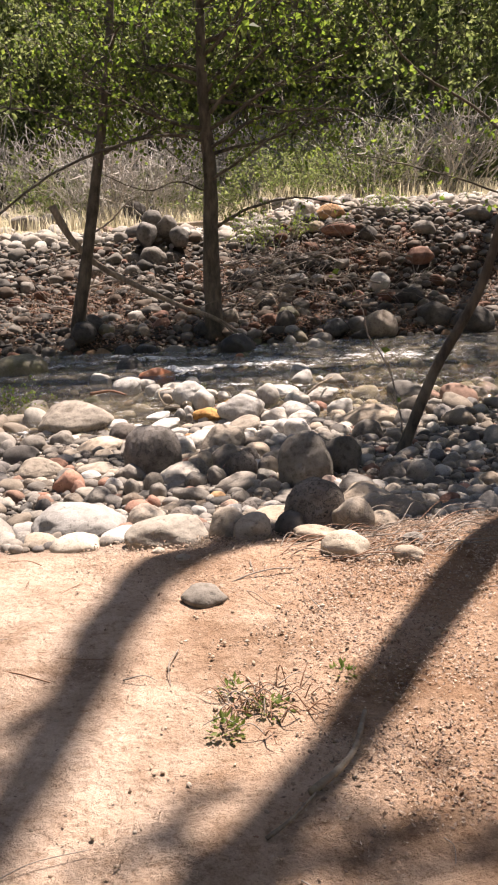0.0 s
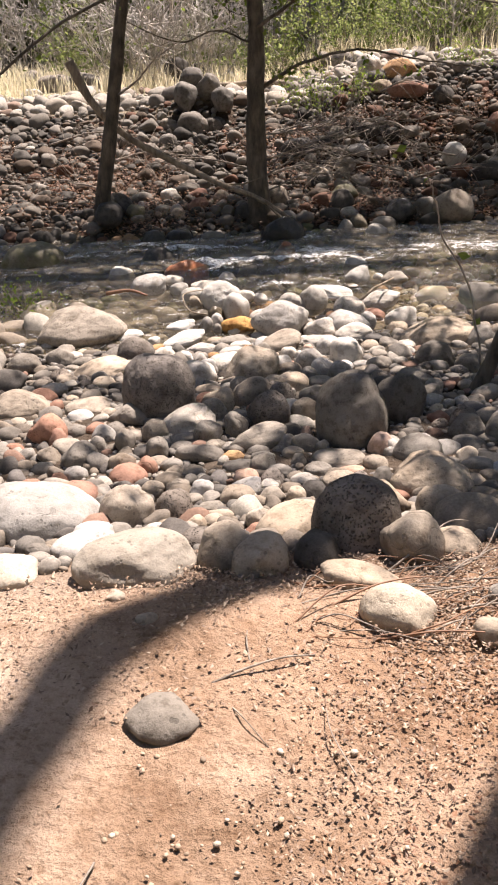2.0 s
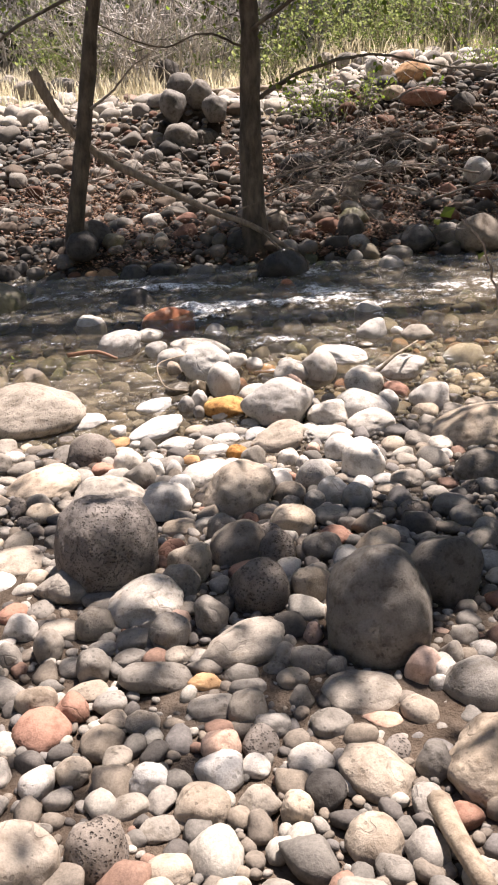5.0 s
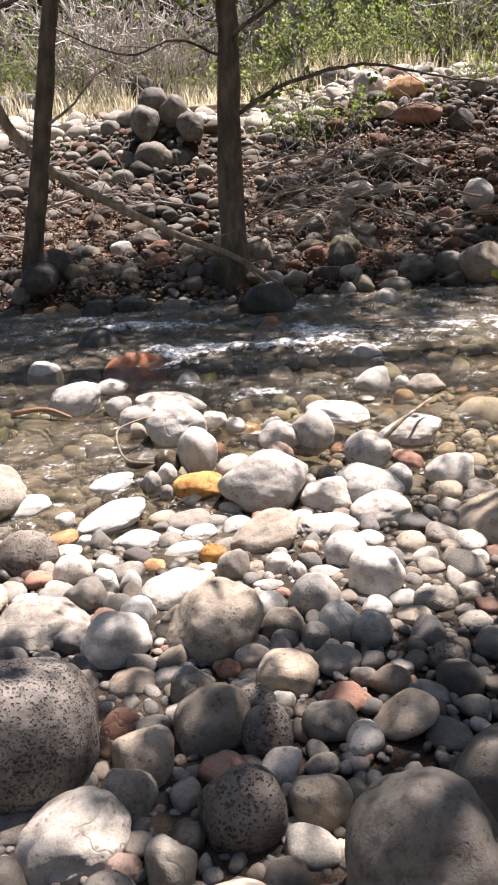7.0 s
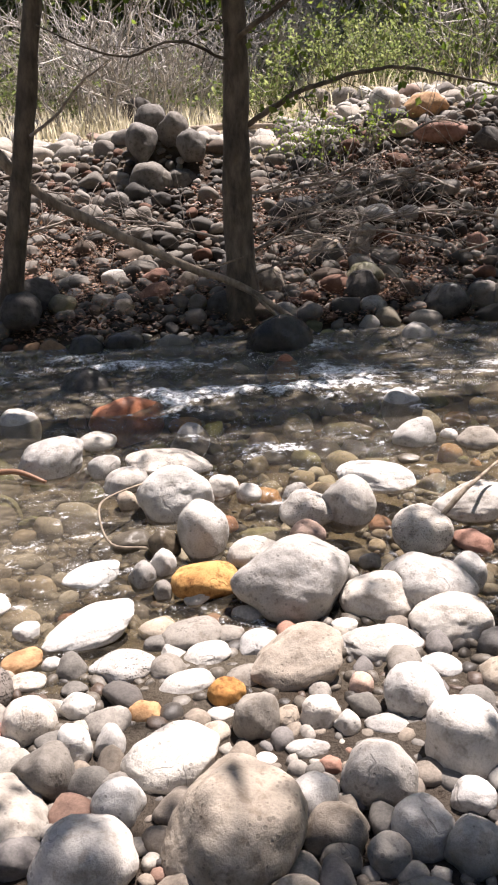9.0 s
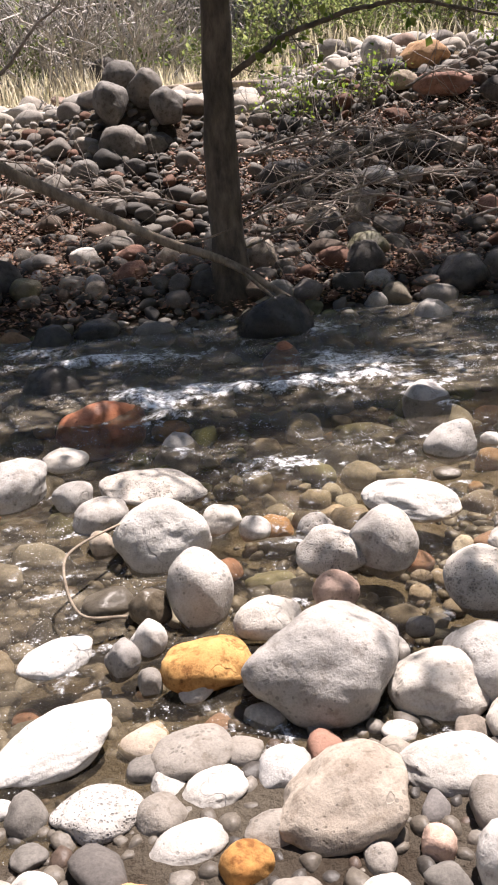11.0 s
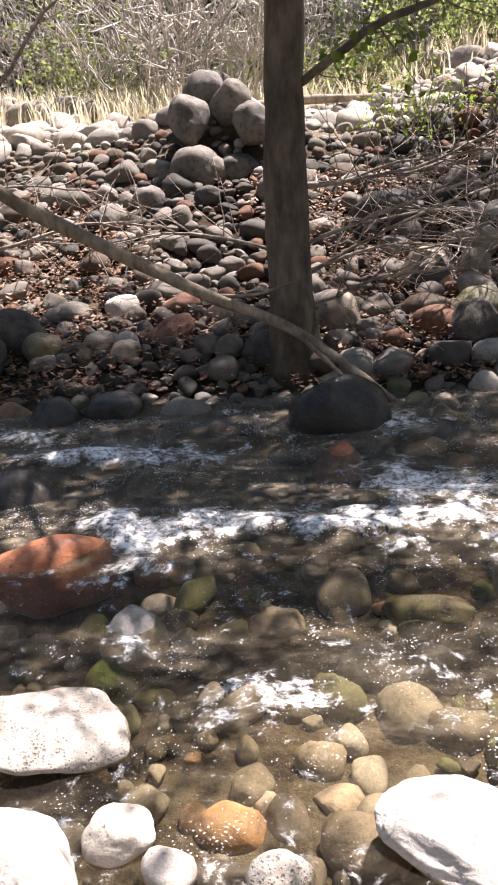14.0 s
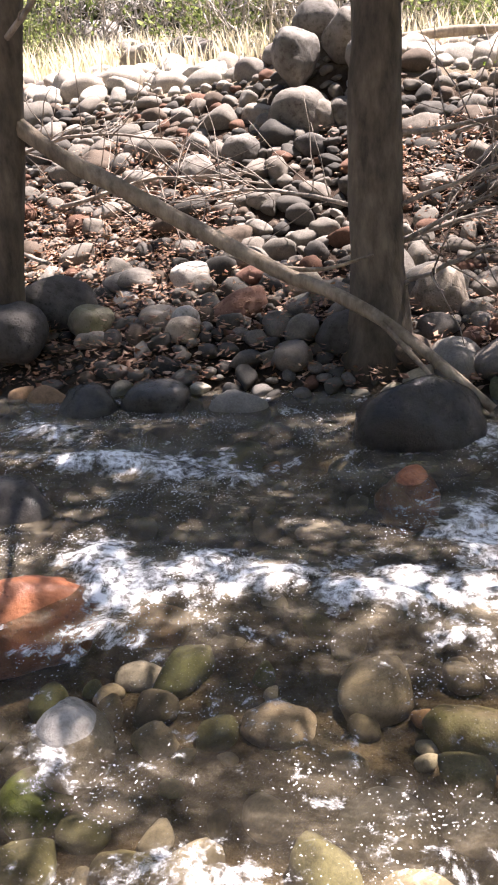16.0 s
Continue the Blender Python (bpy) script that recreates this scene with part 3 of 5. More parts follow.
def rock(x, y, z, a, b, c, tilt, turn, kind):
    n = len(PLACED)
    size_class = 0 if a > 0.13 and y < 9 else 1 if a > 0.06 or y < 8 else 2
    name = "boulder" if a > 0.12 else "river_stone"
    ob = new(name, stone_mesh(kind, size_class, n % (7 if size_class else 5)))
    ob.matrix_world = pose(x, y, z, 0, tilt, turn) @ Matrix.Diagonal((a, b, c, 1))
    if y < 3.45:
        where = "lying on the sandy bank"
    elif y < 7.7:
        where = "bedded in the gravel bar"
    elif y < 9:
        where = "at the water's edge"
    elif y < 11.2:
        where = "standing in the creek"
    elif y < 14.5:
        where = "on the shaded far bank"
    else:
        where = "on the sunny grass terrace"
    tagged(ob, LOOKS[kind] + (" boulder " if a > 0.12 else " river stone ") + where, "boulder" if a > 0.12 else "stone",
           "boulders of the creek" if a > 0.12 else "river stones")
    PLACED.append((x, y, max(a, b), c))
    return ob


rock(-0.77, 9.67, -0.03, 0.236, 0.141, 0.152, 0, 26, "wetred")
rock(0.30, 10.86, 0.06, 0.246, 0.209, 0.219, 0, -3, "wet")
rock(-1.11, 11.05, 0.04, 0.145, 0.123, 0.124, 0, 14, "wet")
rock(-0.83, 11.14, 0.06, 0.152, 0.129, 0.089, 0, 10, "wet")
rock(0.83, 9.49, -0.03, 0.121, 0.115, 0.135, 0, -17, "pale")
rock(-0.42, 3.68, 0.58, 0.068, 0.082, 0.071, 0, -9, "dark")
rock(-0.98, 4.97, 0.25, 0.054, 0.052, 0.057, 0, 16, "red")
rock(-0.57, 4.94, 0.25, 0.075, 0.055, 0.034, 0, 2, "grey")
rock(-0.47, 4.91, 0.26, 0.057, 0.071, 0.060, 0, -2, "grey")
rock(-0.31, 4.94, 0.25, 0.038, 0.047, 0.040, 0, -8, "grey")
rock(-1.07, 5.39, 0.22, 0.073, 0.056, 0.033, 0, 15, "grey")
rock(-1.37, 9.59, -0.03, 0.122, 0.115, 0.136, -8, 20, "white")
rock(0.04, 8.33, 0.03, 0.070, 0.063, 0.074, 0, -8, "pitted_pale")
rock(-0.41, 9.23, -0.03, 0.108, 0.102, 0.120, 0, 10, "pale")
rock(0.51, 9.52, -0.14, 0.152, 0.091, 0.068, 0, -8, "moss")
rock(-0.31, 8.21, -0.02, 0.072, 0.062, 0.044, 0, 13, "red")
rock(-1.05, 10.18, -0.02, 0.194, 0.165, 0.174, 0, 16, "wet")
rock(-0.43, 9.86, -0.16, 0.104, 0.089, 0.052, 0, 18, "orange")
rock(-0.46, 9.13, -0.11, 0.086, 0.073, 0.081, 0, 16, "green")
rock(0.01, 9.50, -0.15, 0.097, 0.082, 0.047, 0, 9, "tan")
rock(0.27, 10.50, -0.05, 0.113, 0.107, 0.126, 0, 1, "wetred")
rock(-0.72, 17.98, 1.61, 0.256, 0.214, 0.251, 0, 1, "dark")
rock(-0.26, 20.50, 1.71, 0.250, 0.150, 0.140, 0, -1, "grey")
rock(2.32, 14.23, 1.59, 0.252, 0.151, 0.153, 0, -15, "orange")
rock(2.33, 13.71, 1.35, 0.270, 0.162, 0.123, 0, -16, "red")
rock(1.98, 14.59, 1.63, 0.174, 0.218, 0.183, 0, -13, "pale")
rock(1.88, 16.23, 1.71, 0.203, 0.125, 0.147, 0, -11, "grey")
rock(1.64, 16.91, 1.68, 0.234, 0.153, 0.179, 0, -9, "grey")
rock(2.02, 20.75, 2.13, 0.280, 0.168, 0.178, 0, -8, "grey")
rock(2.01, 13.88, 1.39, 0.149, 0.089, 0.104, 0, -14, "tan")
rock(1.70, 11.38, 0.16, 0.197, 0.168, 0.167, 0, -17, "wet")
rock(2.02, 11.46, 0.18, 0.141, 0.120, 0.130, 0, -19, "grey")
rock(1.33, 10.88, -0.00, 0.126, 0.119, 0.140, 0, -15, "pale")
rock(1.13, 11.46, 0.16, 0.112, 0.095, 0.083, 0, -12, "pale")
rock(1.05, 11.24, 0.06, 0.082, 0.069, 0.078, 0, -12, "pale")
rock(2.30, 12.42, 0.45, 0.095, 0.118, 0.100, 0, -18, "red")
rock(2.77, 13.55, 1.26, 0.145, 0.119, 0.140, 0, -19, "dark")
rock(0.92, 12.31, 0.44, 0.154, 0.192, 0.161, 0, -10, "dark")
rock(0.74, 13.00, 0.71, 0.220, 0.143, 0.164, 0, -8, "dark")
rock(1.29, 12.61, 0.53, 0.133, 0.166, 0.139, 0, -12, "grey")
rock(1.52, 12.91, 0.69, 0.164, 0.108, 0.095, 0, -13, "pale")
rock(1.80, 12.87, 0.68, 0.137, 0.090, 0.081, 0, -14, "pale")
rock(1.69, 13.19, 0.91, 0.168, 0.101, 0.112, 0, -13, "dark")
rock(-1.54, 11.77, 0.30, 0.210, 0.179, 0.175, 0, 8, "dark")
rock(-0.28, 13.83, 1.01, 0.177, 0.106, 0.106, 0, -1, "dark")
rock(-0.62, 13.84, 1.01, 0.162, 0.097, 0.106, 0, 1, "dark")
rock(-0.90, 13.88, 1.02, 0.118, 0.080, 0.094, 0, 3, "grey")
rock(4.50, 18.93, 2.02, 0.367, 0.220, 0.229, 0, -18, "grey")
rock(-0.32, 12.00, 0.32, 0.110, 0.093, 0.098, 0, -1, "tan")
rock(-0.61, 11.83, 0.28, 0.148, 0.126, 0.079, -22, 33, "red")
rock(-0.58, 12.16, 0.36, 0.119, 0.101, 0.063, -10, 15, "red")
rock(-0.86, 12.06, 0.33, 0.088, 0.075, 0.063, 0, 3, "grey")
rock(-0.83, 11.60, 0.23, 0.083, 0.071, 0.069, 0, 3, "tan")
rock(-0.99, 11.73, 0.25, 0.106, 0.090, 0.064, 0, 4, "tan")
rock(-0.03, 11.55, 0.21, 0.162, 0.138, 0.115, 0, -3, "dark")
rock(2.69, 12.67, 0.60, 0.165, 0.206, 0.173, -15, 6, "white")
rock(3.50, 18.30, 1.97, 0.269, 0.197, 0.232, 0, -13, "grey")
rock(2.31, 11.37, 0.18, 0.244, 0.208, 0.221, 0, -15, "tan")
rock(3.45, 13.11, 0.93, 0.234, 0.140, 0.162, 0, -18, "red")
rock(-2.30, 10.26, 0.02, 0.321, 0.273, 0.225, 0, 7, "moss")
rock(4.67, 20.74, 2.18, 0.417, 0.250, 0.187, 0, -14, "grey")
rock(-0.30, 18.79, 1.57, 0.245, 0.156, 0.184, 0, -2, "dark")
rock(2.96, 12.20, 0.42, 0.232, 0.160, 0.168, 0, -17, "dark")
rock(3.14, 11.55, 0.25, 0.242, 0.192, 0.202, 0, -19, "dark")
rock(3.64, 11.37, 0.17, 0.280, 0.232, 0.220, 0, -21, "dark")
rock(1.07, 11.63, 0.26, 0.158, 0.135, 0.159, 0, -10, "dark")
rock(-2.82, 17.46, 1.47, 0.335, 0.201, 0.190, 0, 5, "grey")
rock(-2.28, 17.18, 1.46, 0.276, 0.188, 0.221, 0, 4, "grey")
rock(3.70, 13.67, 1.33, 0.205, 0.123, 0.121, 0, -18, "grey")
rock(4.68, 13.99, 1.51, 0.287, 0.172, 0.143, 0, -21, "grey")
rock(-4.57, 20.35, 1.77, 0.395, 0.283, 0.333, 0, 19, "pale")
rock(-3.28, 18.09, 1.53, 0.205, 0.174, 0.205, 0, 17, "grey")
rock(-3.12, 16.73, 1.38, 0.187, 0.112, 0.090, 0, 19, "pale")
rock(-2.15, 16.70, 1.38, 0.161, 0.097, 0.100, 0, 14, "pale")
rock(-1.21, 13.15, 0.75, 0.131, 0.089, 0.086, 0, 14, "dark")
rock(-0.93, 13.43, 0.85, 0.127, 0.076, 0.077, 0, 11, "dark")
rock(-0.49, 13.74, 0.99, 0.147, 0.117, 0.138, 0, 7, "grey")
rock(-0.48, 13.44, 0.86, 0.104, 0.064, 0.076, 0, 7, "dark")
rock(-1.26, 12.10, 0.35, 0.154, 0.102, 0.069, 0, 18, "grey")
rock(-1.24, 11.95, 0.29, 0.069, 0.059, 0.046, 0, 18, "white")
rock(-1.29, 11.56, 0.20, 0.081, 0.069, 0.048, 0, 21, "grey")
rock(-0.69, 12.90, 0.62, 0.110, 0.094, 0.063, 0, 10, "grey")
rock(-1.82, 6.85, 0.13, 0.107, 0.091, 0.068, 0, 11, "grey")
rock(-0.528, 8.742, 0.068, 0.208, 0.157, 0.060, 6, 3, "pitted_pale")
rock(-0.504, 8.271, 0.101, 0.159, 0.135, 0.148, -7, 15, "white")
rock(-0.726, 8.549, 0.071, 0.109, 0.093, 0.068, -7, 20, "pale")
rock(-0.292, 8.420, 0.066, 0.078, 0.066, 0.054, 0, 2, "white")
rock(-0.176, 8.330, 0.065, 0.057, 0.048, 0.051, 0, -1, "pale")
rock(-0.399, 7.918, 0.095, 0.102, 0.110, 0.131, 4, 4, "white")
rock(-0.213, 7.783, 0.071, 0.104, 0.088, 0.069, 0, 0, "white")
rock(-0.561, 7.752, 0.070, 0.054, 0.054, 0.065, 7, 9, "white")
rock(-0.557, 7.907, 0.074, 0.062, 0.064, 0.076, -14, 25, "wetbrown")
rock(-0.685, 7.979, 0.062, 0.083, 0.071, 0.044, 0, 17, "wetbrown")
rock(0.046, 8.095, 0.076, 0.118, 0.100, 0.081, 7, -14, "pitted_pale")
rock(0.216, 8.093, 0.093, 0.120, 0.108, 0.127, 14, -26, "pale")
rock(0.004, 7.850, 0.074, 0.072, 0.061, 0.076, 7, -14, "pinkish")
rock(-0.046, 7.741, 0.054, 0.059, 0.036, 0.024, 0, -7, "white")
rock(0.418, 8.421, 0.066, 0.185, 0.132, 0.056, 4, -20, "white")
rock(0.717, 8.848, 0.074, 0.115, 0.098, 0.075, -24, 1, "white")
rock(-0.406, 7.608, 0.073, 0.129, 0.101, 0.073, 4, 6, "ochre")
rock(-0.443, 7.529, 0.057, 0.048, 0.041, 0.032, 0, 12, "white")
rock(-0.562, 7.574, 0.062, 0.033, 0.036, 0.045, 0, 17, "grey")
rock(0.112, 7.558, 0.062, 0.033, 0.037, 0.046, 0, -15, "pale")
rock(-0.082, 8.583, -0.088, 0.085, 0.072, 0.059, 0, -3, "orange")
rock(0.174, 8.661, -0.098, 0.066, 0.056, 0.037, 0, -9, "tan")
rock(-0.215, 9.009, -0.124, 0.067, 0.057, 0.057, 0, 0, "moss")
rock(-0.150, 8.185, -0.060, 0.091, 0.051, 0.028, 0, -2, "moss")
rock(-0.284, 8.308, -0.073, 0.051, 0.043, 0.040, 0, 2, "red")
rock(0.624, 8.613, 0.054, 0.057, 0.048, 0.024, 0, -20, "wetbrown")
rock(-0.890, 9.098, 0.063, 0.100, 0.085, 0.046, 0, 14, "white")
rock(-0.406, 9.630, -0.157, 0.067, 0.057, 0.046, 0, 4, "pale")
rock(-1.095, 8.845, 0.087, 0.171, 0.146, 0.111, -10, 18, "pale")
rock(-0.834, 8.715, 0.071, 0.081, 0.069, 0.067, 0, 6, "white")
rock(-0.707, 8.336, 0.066, 0.049, 0.049, 0.056, 0, 4, "tan")
rock(1.028, 8.760, 0.068, 0.119, 0.101, 0.061, 0, -21, "grey")
rock(0.736, 8.057, 0.076, 0.166, 0.141, 0.081, -7, -15, "pale")
rock(0.451, 7.809, 0.083, 0.121, 0.103, 0.101, 0, -18, "pitted_pale")
rock(0.639, 7.760, 0.060, 0.083, 0.071, 0.040, 10, -30, "red")
rock(-0.636, 7.679, 0.069, 0.052, 0.056, 0.064, 7, -2, "pale")
rock(-0.826, 7.741, 0.056, 0.113, 0.078, 0.029, -7, 14, "white")
rock(-0.112, 7.498, 0.106, 0.209, 0.178, 0.161, 0, -8, "pale")
rock(0.366, 7.439, 0.084, 0.167, 0.142, 0.102, 10, -27, "pale")
rock(0.183, 7.411, 0.074, 0.140, 0.119, 0.075, -7, -9, "pale")
rock(0.525, 7.486, 0.075, 0.064, 0.069, 0.079, 0, -21, "white")
rock(0.373, 7.227, 0.076, 0.133, 0.113, 0.082, -14, -8, "pale")
rock(-0.807, 7.386, 0.063, 0.166, 0.110, 0.047, -8, 15, "white")
rock(-1.016, 7.401, 0.057, 0.047, 0.040, 0.031, 0, 13, "white")
rock(-0.468, 7.306, 0.059, 0.102, 0.083, 0.037, -4, 3, "grey")
rock(-0.429, 7.179, 0.056, 0.082, 0.064, 0.030, -7, 5, "white")
rock(-0.265, 7.210, 0.059, 0.072, 0.061, 0.038, -18, 10, "pale")
rock(-0.158, 7.067, 0.090, 0.154, 0.131, 0.090, -10, 1, "tan")
rock(0.123, 7.147, 0.066, 0.134, 0.099, 0.045, 0, -15, "white")
rock(-0.687, 7.156, 0.059, 0.108, 0.080, 0.038, 0, 6, "pitted_pale")
rock(-1.010, 7.246, 0.055, 0.068, 0.058, 0.027, -6, 18, "orange")
rock(-0.911, 7.213, 0.053, 0.035, 0.030, 0.022, 0, 11, "pale")
rock(-0.498, 7.024, 0.069, 0.090, 0.060, 0.030, -7, 7, "white")
rock(-0.982, 7.130, 0.053, 0.065, 0.044, 0.021, 0, 13, "pale")
rock(-0.380, 6.942, 0.078, 0.057, 0.048, 0.054, 0, -2, "ochre")
rock(-0.617, 6.906, 0.082, 0.054, 0.046, 0.032, 0, 5, "orange")
rock(-0.810, 6.956, 0.078, 0.058, 0.049, 0.042, 0, 10, "white")
rock(-0.402, 6.860, 0.082, 0.041, 0.031, 0.017, 7, -8, "white")
rock(-0.308, 6.796, 0.115, 0.064, 0.071, 0.088, 7, -11, "grey")
rock(-0.134, 6.798, 0.103, 0.059, 0.050, 0.054, -14, 2, "pale")
rock(0.009, 6.925, 0.086, 0.036, 0.037, 0.043, 0, -13, "pinkish")
rock(0.138, 6.824, 0.111, 0.094, 0.080, 0.083, 18, -33, "pale")
rock(0.044, 6.737, 0.097, 0.068, 0.043, 0.024, 4, -19, "pale")
rock(-0.070, 6.745, 0.104, 0.038, 0.038, 0.045, 0, -12, "white")
rock(-0.189, 6.673, 0.101, 0.059, 0.033, 0.019, 0, -9, "white")
rock(-0.933, 6.888, 0.099, 0.081, 0.069, 0.078, 0, 14, "pale")
rock(-0.795, 6.742, 0.113, 0.051, 0.057, 0.071, 0, 11, "white")
rock(-0.701, 6.757, 0.106, 0.042, 0.046, 0.057, 7, 2, "white")
rock(-0.546, 6.669, 0.119, 0.137, 0.112, 0.066, -7, 9, "white")
rock(-0.666, 6.515, 0.137, 0.064, 0.062, 0.075, 21, -10, "white")
rock(-0.860, 6.641, 0.130, 0.081, 0.076, 0.090, 14, 1, "grey")
rock(-0.215, 6.434, 0.147, 0.059, 0.065, 0.081, 0, -9, "pale")
rock(-0.041, 6.510, 0.145, 0.095, 0.081, 0.094, 0, -15, "pale")
rock(0.200, 6.590, 0.148, 0.107, 0.102, 0.121, -21, -4, "pale")
rock(0.162, 6.427, 0.133, 0.056, 0.047, 0.043, -10, -14, "pale")
rock(0.011, 6.322, 0.155, 0.072, 0.061, 0.075, 0, -19, "pale")
rock(-0.143, 6.601, 0.110, 0.031, 0.027, 0.025, 0, -11, "red")
rock(0.267, 6.997, 0.074, 0.068, 0.058, 0.028, 0, -19, "pale")
rock(0.034, 7.283, 0.052, 0.045, 0.038, 0.018, 0, -12, "pale")
rock(0.210, 7.668, 0.060, 0.042, 0.036, 0.039, 0, -14, "grey")
rock(0.907, 8.875, 0.058, 0.046, 0.039, 0.034, 0, -19, "white")
rock(-0.302, 6.654, 0.100, 0.032, 0.022, 0.013, 0, -5, "white")
rock(-0.079, 6.268, 0.151, 0.048, 0.043, 0.053, 0, -16, "grey")
rock(-0.179, 6.289, 0.144, 0.046, 0.039, 0.038, 0, -12, "grey")
rock(0.103, 6.257, 0.161, 0.075, 0.064, 0.076, -14, -11, "pale")
rock(-0.929, 5.796, 0.267, 0.199, 0.209, 0.245, 0, 11, "pitted")
rock(-1.002, 6.510, 0.134, 0.171, 0.146, 0.068, 0, 10, "grey")
rock(-0.730, 6.324, 0.163, 0.118, 0.101, 0.097, 0, 5, "pale")
rock(-0.409, 6.353, 0.177, 0.179, 0.152, 0.142, -24, 19, "tan")
rock(-0.788, 5.499, 0.231, 0.140, 0.119, 0.081, -13, 20, "pale")
rock(-0.948, 5.394, 0.234, 0.070, 0.059, 0.071, 0, 15, "grey")
rock(-0.633, 5.736, 0.220, 0.087, 0.091, 0.107, 24, -18, "tan")
rock(-0.662, 5.616, 0.224, 0.072, 0.075, 0.090, 14, -7, "grey")
rock(-0.670, 6.125, 0.157, 0.077, 0.066, 0.036, 0, 4, "tan")
rock(-0.491, 6.040, 0.180, 0.075, 0.064, 0.075, -18, 14, "grey")
rock(-0.437, 5.867, 0.204, 0.115, 0.098, 0.097, -24, 19, "tan")
rock(-0.313, 5.939, 0.186, 0.064, 0.058, 0.068, 0, -5, "pitted")
rock(-0.294, 5.795, 0.209, 0.073, 0.078, 0.092, 0, -6, "pitted")
rock(-0.386, 5.511, 0.246, 0.112, 0.104, 0.124, 7, -10, "pitted")
rock(-0.194, 5.528, 0.231, 0.079, 0.074, 0.089, 0, -10, "tan")
rock(-0.113, 5.834, 0.196, 0.080, 0.068, 0.067, 0, -11, "grey")
rock(-0.039, 5.955, 0.171, 0.078, 0.062, 0.031, 0, -12, "red")
rock(-0.200, 6.071, 0.177, 0.096, 0.082, 0.074, 0, -8, "tan")
rock(-0.294, 6.187, 0.153, 0.060, 0.051, 0.040, 0, -5, "tan")
rock(-0.372, 6.149, 0.155, 0.043, 0.037, 0.035, 0, -3, "red")
rock(0.088, 5.822, 0.188, 0.111, 0.084, 0.044, -27, 7, "tan")
rock(-0.025, 5.232, 0.311, 0.175, 0.193, 0.241, 4, -21, "basalt")
rock(0.263, 5.488, 0.268, 0.129, 0.142, 0.178, 14, -36, "basalt")
rock(-0.556, 5.380, 0.241, 0.062, 0.068, 0.085, -21, 20, "grey")
rock(-0.808, 5.305, 0.227, 0.068, 0.049, 0.034, 0, 11, "grey")
rock(-0.694, 5.289, 0.244, 0.070, 0.060, 0.075, 0, 7, "grey")
rock(-0.668, 5.409, 0.220, 0.044, 0.038, 0.036, 0, 5, "pinkish")
rock(-0.462, 5.204, 0.248, 0.142, 0.094, 0.070, -8, 5, "grey")
rock(-0.260, 5.101, 0.253, 0.066, 0.056, 0.064, 0, -10, "grey")
rock(-0.187, 5.070, 0.248, 0.033, 0.036, 0.045, 7, -20, "grey")
rock(-0.232, 5.247, 0.236, 0.034, 0.037, 0.047, 0, -10, "pinkish")
rock(0.066, 5.009, 0.263, 0.054, 0.059, 0.074, 7, -30, "pinkish")
rock(-0.326, 5.025, 0.247, 0.051, 0.040, 0.034, 0, -8, "tan")
rock(-0.475, 5.073, 0.244, 0.058, 0.044, 0.036, 0, -2, "grey")
rock(-0.589, 5.128, 0.237, 0.059, 0.036, 0.028, 7, -3, "basalt")
rock(-0.462, 5.010, 0.248, 0.056, 0.039, 0.034, 0, -2, "grey")
rock(-0.736, 5.090, 0.248, 0.115, 0.062, 0.050, 10, 0, "grey")
rock(-0.585, 5.056, 0.242, 0.057, 0.033, 0.027, 7, -3, "orange")
rock(-0.932, 5.158, 0.249, 0.052, 0.053, 0.065, 0, 16, "grey")
rock(-0.821, 5.202, 0.232, 0.054, 0.038, 0.028, 0, 12, "grey")
rock(0.184, 5.225, 0.225, 0.029, 0.020, 0.013, 0, -25, "pinkish")
rock(0.167, 5.075, 0.250, 0.040, 0.042, 0.052, 0, -27, "grey")
rock(0.093, 4.938, 0.255, 0.031, 0.031, 0.039, 0, -27, "pale")
rock(0.380, 6.450, 0.135, 0.079, 0.067, 0.053, 0, -18, "grey")
rock(0.310, 6.089, 0.168, 0.063, 0.054, 0.056, 0, -19, "pitted")
rock(0.491, 6.135, 0.162, 0.080, 0.068, 0.050, 0, -23, "grey")
rock(0.516, 6.014, 0.171, 0.070, 0.059, 0.045, 0, -24, "grey")
rock(0.725, 6.462, 0.152, 0.125, 0.106, 0.101, -7, -18, "basalt")
rock(0.882, 7.016, 0.106, 0.263, 0.224, 0.116, -10, -14, "tan")
rock(0.787, 7.550, 0.074, 0.122, 0.104, 0.076, -14, -7, "pale")
rock(-1.127, 7.043, 0.092, 0.128, 0.109, 0.112, 0, 11, "pitted")
rock(-1.200, 7.566, 0.058, 0.106, 0.090, 0.035, 0, 10, "pale")
rock(-0.179, 6.356, 0.147, 0.074, 0.063, 0.063, 0, -7, "tan")
rock(-0.031, 6.136, 0.155, 0.079, 0.067, 0.033, 0, -11, "grey")
rock(0.198, 5.945, 0.170, 0.075, 0.052, 0.026, 0, -18, "grey")
rock(0.302, 5.853, 0.179, 0.055, 0.047, 0.029, 0, -21, "grey")
rock(0.030, 6.047, 0.164, 0.042, 0.036, 0.034, 0, -13, "grey")
rock(0.278, 6.370, 0.133, 0.064, 0.055, 0.029, 0, -17, "tan")
rock(0.479, 6.308, 0.136, 0.064, 0.052, 0.022, 0, -21, "grey")
rock(-0.915, 5.272, 0.226, 0.050, 0.035, 0.024, 0, 15, "grey")
rock(-0.667, 5.192, 0.233, 0.054, 0.039, 0.029, 0, 6, "grey")
rock(-0.375, 5.092, 0.239, 0.039, 0.031, 0.025, 0, -6, "grey")
rock(-1.089, 5.639, 0.217, 0.105, 0.089, 0.077, 0, 6, "grey")
